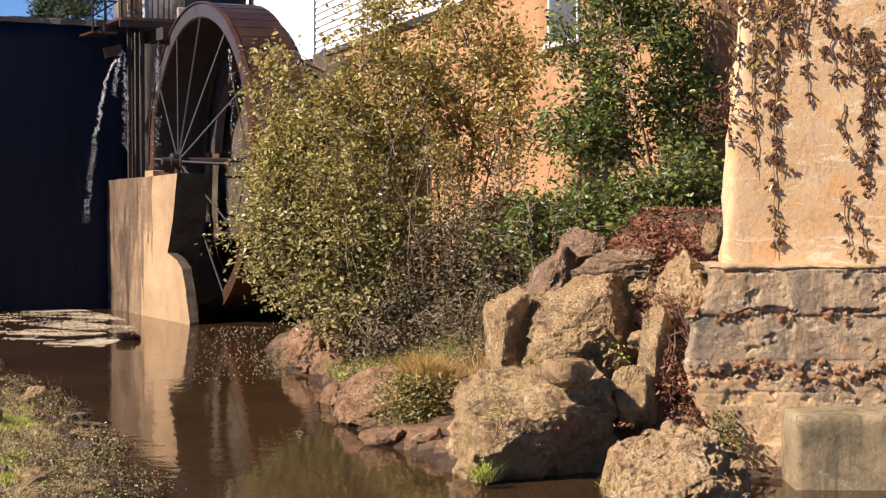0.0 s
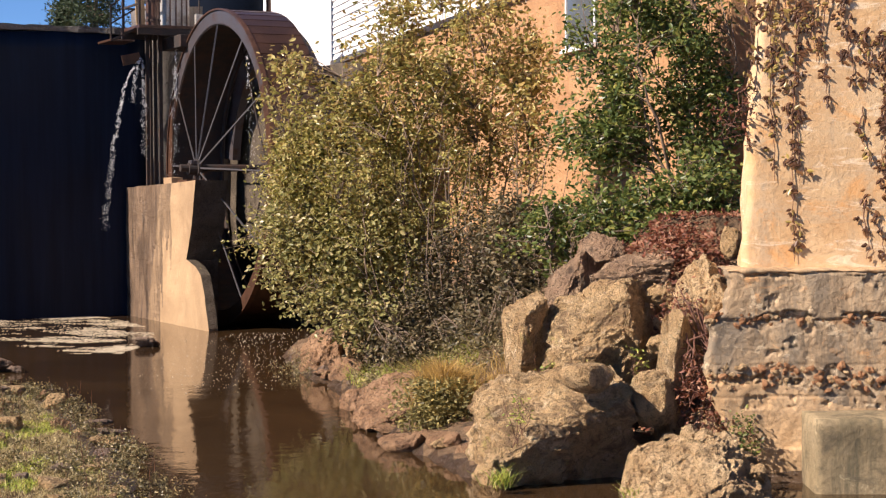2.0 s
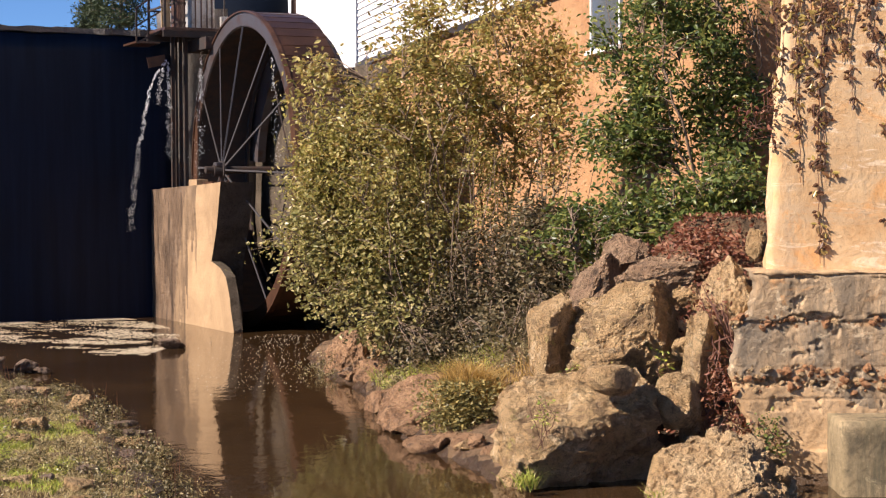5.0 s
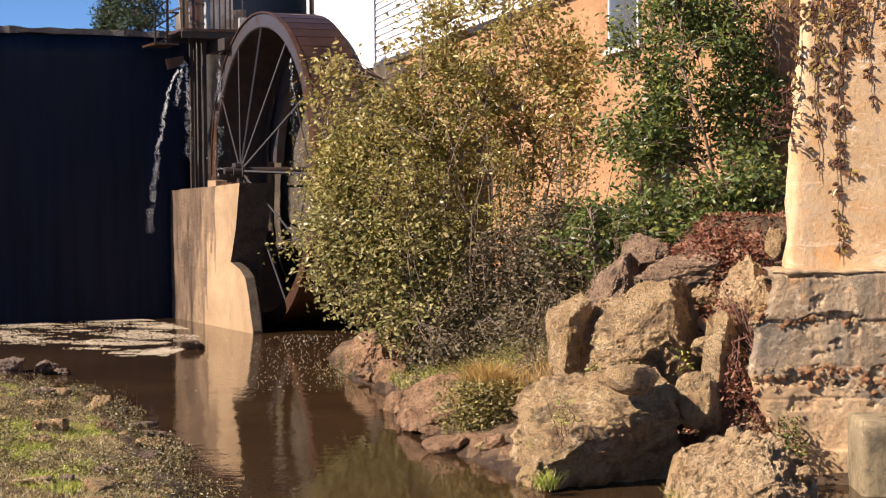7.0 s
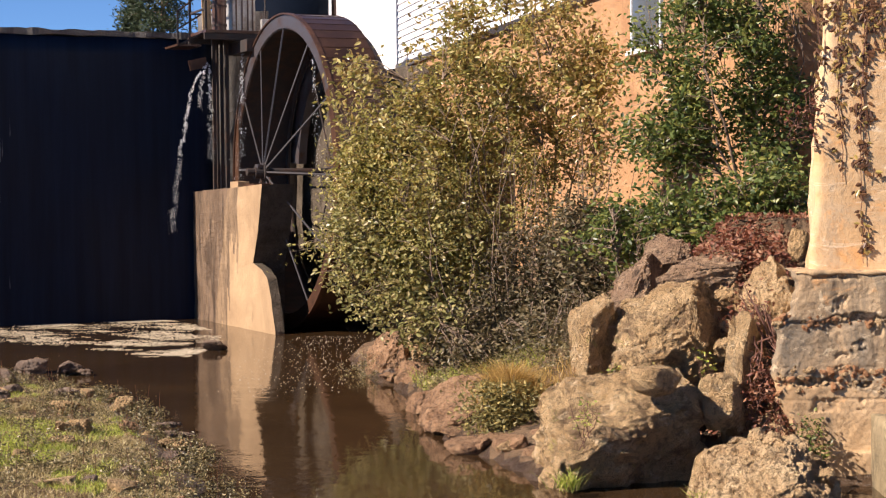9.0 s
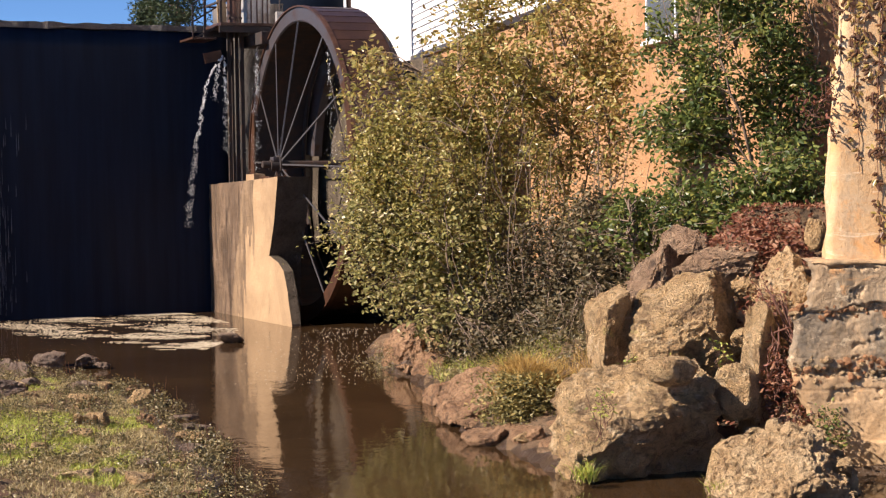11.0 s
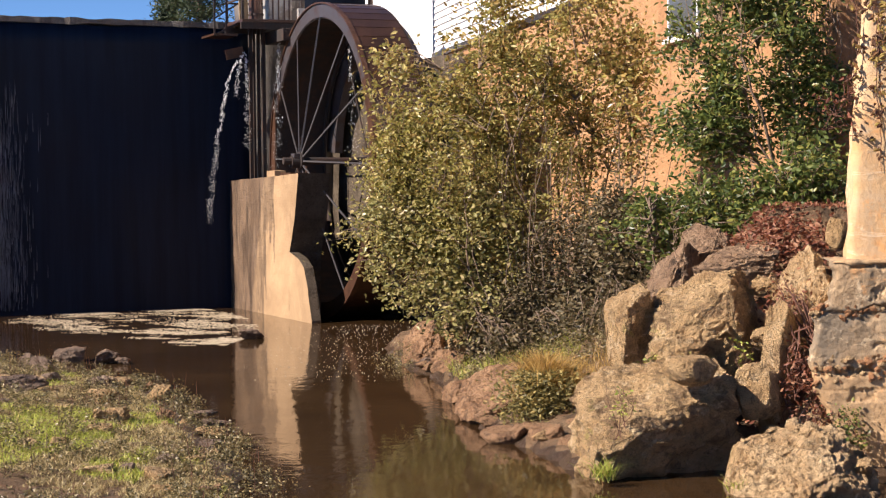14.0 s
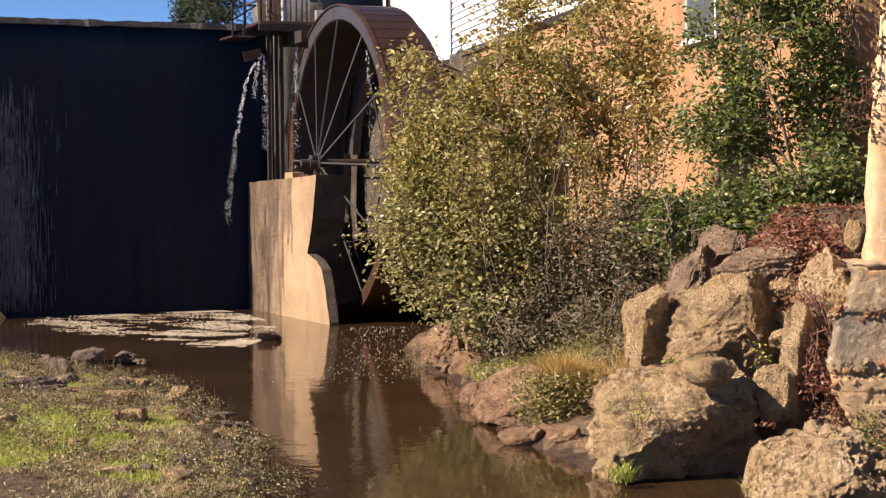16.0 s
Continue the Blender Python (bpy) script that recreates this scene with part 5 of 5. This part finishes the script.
for i, row in enumerate(((2.80, 4.4, 1.82, 150, 0.06, 0.0, 0.75), (2.83, 4.2, 2.5, 80, 0.04, 0.0, 0.85), (2.62, 3.7, 2.5, 45, 0.04, 0.0, 0.6), (2.44, 4.3, 3.3, 45, 0.06, -0.02, 0.6), (2.58, 4.4, 3.35, 60, 0.07, 0.02, 0.5),
                         (2.70, 4.4, 3.4, 60, 0.07, 0.0, 0.45), (2.95, 4.4, 3.5, 50, 0.07, 0.03, 0.6), (3.06, 4.3, 3.2, 36, 0.05, 0.0, 0.8), (3.18, 4.5, 3.68, 75, 0.05, 0.05, 0.97), (3.28, 3.75, 3.28, 26, 0.08, 0.0, 0.9),
                         (3.40, 3.75, 3.25, 26, 0.05, 0.0, 0.8), (3.56, 3.72, 2.55, 95, 0.05, 0.0, 0.95), (3.62, 3.6, 2.75, 60, 0.04, 0.0, 0.9), (3.57, 2.75, 2.33, 18, 0.03, 0.0, 1.0), (3.36, 3.12, 2.70, 15, 0.03, 0.02, 0.6),
                         (3.40, 2.35, 1.84, 17, 0.03, 0.02, 1.0), (3.50, 2.25, 1.80, 16, 0.02, 0.05, 1.0), (3.76, 4.2, 3.1, 60, 0.08, 0.0, 0.7))):
    vine(i, *row)
shrub("creeper_spray", "loose red-brown creeper twigs at the wall's broken corner", "vine",
      [((2.42, 14.98, 3.3), (2.5 - 0.12 * i, 14.9 + 0.05 * i, 3.2 - 0.12 * i)) for i in range(4)],
      [((2.38, 14.93, 3.08), (0.2, 0.06, 0.2), 3), ((2.22, 15.1, 3.12), (0.15, 0.1, 0.1), 1), ((2.42, 14.93, 2.8), (0.06, 0.04, 0.12), 1)],
      16, 4, 0.04, 0.05, L_RED, M_STEMRED, 61, 0.8, 0.5, twig=0.003, stem_r=0.006)


# pines behind the dam
def pine(i, x, y, h, r0):
    r = np.random.RandomState(400 + i)
    z0 = 5.0
    t = thing("pine_tree", "dark green pine behind the dam", "tree", group="pines behind the dam")
    tubes([[(Vector((x, y, z0 - 0.2)), 0.16), (Vector((x + 0.1, y, z0 + h * 0.5)), 0.1), (Vector((x, y, z0 + h)), 0.02)]], M_BARK, "trunk", t)
    br, pts = [], []
    for k in range(110):
        f = r.uniform(0.15, 1)
        ang = r.uniform(0, 6.28)
        ln = r0 * (1.05 - f) * r.uniform(0.5, 1.1) + 0.15
        a = Vector((x, y, z0 + h * f))
        b = a + Vector((math.cos(ang) * ln, math.sin(ang) * ln, ln * 0.15))
        br.append([(a, 0.03), (b, 0.006)])
        q = r.uniform(0.3, 1.05, 90)[:, None]
        pts.append(np.array(a) * (1 - q) + np.array(b) * q + r.normal(size=(90, 3)) * 0.15)
    tagged(tubes(br, M_BARK, "limb", t, 4), kind="stuff")
    leaves(np.concatenate(pts), 0.20, L_PINE, "needles", t, 500 + i, -0.2, 0.25)


pine(0, -13.6, 66, 8.2, 2.0)
pine(1, -15.4, 70, 6.6, 1.7)
pine(2, -12.2, 72, 9.5, 2.2)


# ---- falling and broken water ----
def stream_strand(i, start, throw, drop, n, wide, size):
    """Water falling in broken strands and drops."""
    r = np.random.RandomState(600 + i)
    verts, faces = [], []
    for k in range(n):
        f = r.uniform(0, 1) ** 1.1
        p = np.array(start) + np.array(throw) * math.sqrt(f) * 1.0 + np.array([0, 0, -drop * f]) + r.normal(size=3) * wide * (0.25 + f)
        p[0] += 0.07 * noise.noise(Vector((f * 9, i * 3.0, 0))) * (0.3 + f) + 0.03 * noise.noise(Vector((f * 33, i * 3.0, 4)))
        if noise.noise(Vector((f * 21, i * 5.0, 9))) + r.uniform(-0.4, 0.4) < -0.12 + 0.2 * f:
            continue
        s = size * r.uniform(0.4, 1.3) * (1.2 - 0.5 * f)
        ln = s * r.uniform(1.0, 3.2)
        b = len(verts)
        ax = r.normal(size=2)
        ax = np.array([ax[0], ax[1], 0]) / np.linalg.norm(ax)
        ay = np.array([-ax[1], ax[0], 0])
        verts += [p + [0, 0, ln], p + ax * s, p + ay * s, p - ax * s, p - ay * s, p - [0, 0, ln]]
        for a, c in ((1, 2), (2, 3), (3, 4), (4, 1)):
            faces += [(b, b + a, b + c), (b + 5, b + c, b + a)]
    t = thing("falling_water", "thin white strand of water falling from the spout", "water", PIER_POSE, group="falling water", kind="stuff")
    mesh_ob("drops", verts, faces, M_SPLASH, t, True)


stream_strand(0, (0.02, 4.0, 5.05), (-0.75, 0.0, 0), 3.3, 1600, 0.032, 0.0062)
stream_strand(1, (0.08, 4.0, 5.08), (0.02, 0.0, 0), 1.9, 800, 0.034, 0.0065)
stream_strand(2, (0.72, 3.8, 5.3), (-0.12, -0.1, 0), 2.6, 700, 0.05, 0.006)
stream_strand(4, (0.85, 0.2, 4.9), (0.05, -0.1, 0), 2.2, 420, 0.045, 0.005)
stream_strand(5, (0.1, 5.2, 2.85), (-0.1, 0.0, 0), 0.35, 420, 0.11, 0.005)
stream_strand(3, (0.06, 4.0, 5.1), (-0.2, 0.0, 0), 0.9, 500, 0.03, 0.0065)


def dam_streaks():
    r = np.random.RandomState(77)
    verts, faces = [], []
    for k in range(3200):
        x = -5.0 + r.normal() * 0.3 - (0.3 if k % 3 == 0 else 0)
        f = r.uniform(0, 1) ** 0.6
        z0 = 0.1 + 4.2 * (1 - f)
        ln = r.uniform(0.1, 0.55)
        w = r.uniform(0.0025, 0.006)
        y = -0.07 - r.uniform(0, 0.03)
        b = len(verts)
        verts += [(x - w, y, z0), (x, y - w, z0 - 0.03), (x + w, y, z0), (x, y - w * 0.5, z0 + ln)]
        faces += [(b, b + 1, b + 3), (b + 1, b + 2, b + 3), (b, b + 2, b + 1)]
    t = thing("falling_water", "faint white streaks of water sliding down the dam", "water", DAM_POSE, group="falling water", kind="stuff")
    mesh_ob("streaks", verts, faces, M_VEIL, t, True)


dam_streaks()


def foam():
    """Pale flecks that paint sun glints on the broken ripple crests below the dam."""
    r = np.random.RandomState(88)
    verts, faces = [], []
    for k in range(24000):
        f = r.uniform()
        y = 27.0 + 8.4 * f
        x0 = np.interp(y, [27.0, 28.5, 30.0, 32.0, 34.0, 35.4], [-5.9, -7.4, -9.0, -10.4, -10.4, -9.0])
        x1 = np.interp(y, [27.0, 28.5, 30.0, 32.0, 34.0, 35.4], [-5.2, -5.1, -5.2, -5.6, -6.4, -7.2])
        x = x0 + (x1 - x0) * r.beta(1.5, 1.1)
        if noise.noise(Vector((x * 0.8 + y * 0.5, y * 1.3, 3))) + 0.6 * noise.noise(Vector((x * 2.5, y * 5, 1))) + r.uniform(-0.25, 0.25) < 0.13:
            continue
        w, d = r.uniform(0.006, 0.034), r.uniform(0.004, 0.012)
        b = len(verts)
        m = 7
        verts.append((x, y, 0.007))
        for q in range(m):
            a = 6.283 * q / m
            verts.append((x + w * math.cos(a) * r.uniform(0.6, 1.2), y + d * math.sin(a) * r.uniform(0.6, 1.2), 0.003))
        faces += [(b, b + 1 + q, b + 1 + (q + 1) % m) for q in range(m)]
    # smaller specks beside the wheel, painted glints as well
    for k in range(520):
        y = 21.5 + 9.5 * r.uniform() ** 0.8
        x = -2.9 - 0.06 * (y - 22) + r.normal() * 0.5
        s = r.uniform(0.004, 0.011)
        b = len(verts)
        verts += [(x, y, 0.01)] + [(x + s * math.cos(6.283 * q / 7), y + s * 0.7 * math.sin(6.283 * q / 7), 0.002) for q in range(7)]
        faces += [(b, b + 1 + q, b + 1 + (q + 1) % 7) for q in range(7)]
    t = thing("foam", "pale tan flecks standing for sun glints below the dam", "foam", kind="stuff")
    mesh_ob("flecks", verts, faces, M_GLINT, t)


# pale tan stands for sunlight glinting on ripples
M_GLINT = mineral("tan_glint", (0.18, 0.14, 0.085), (0.42, 0.335, 0.225), (0.80, 0.69, 0.50), 14, 0.5, 0.004)
foam()
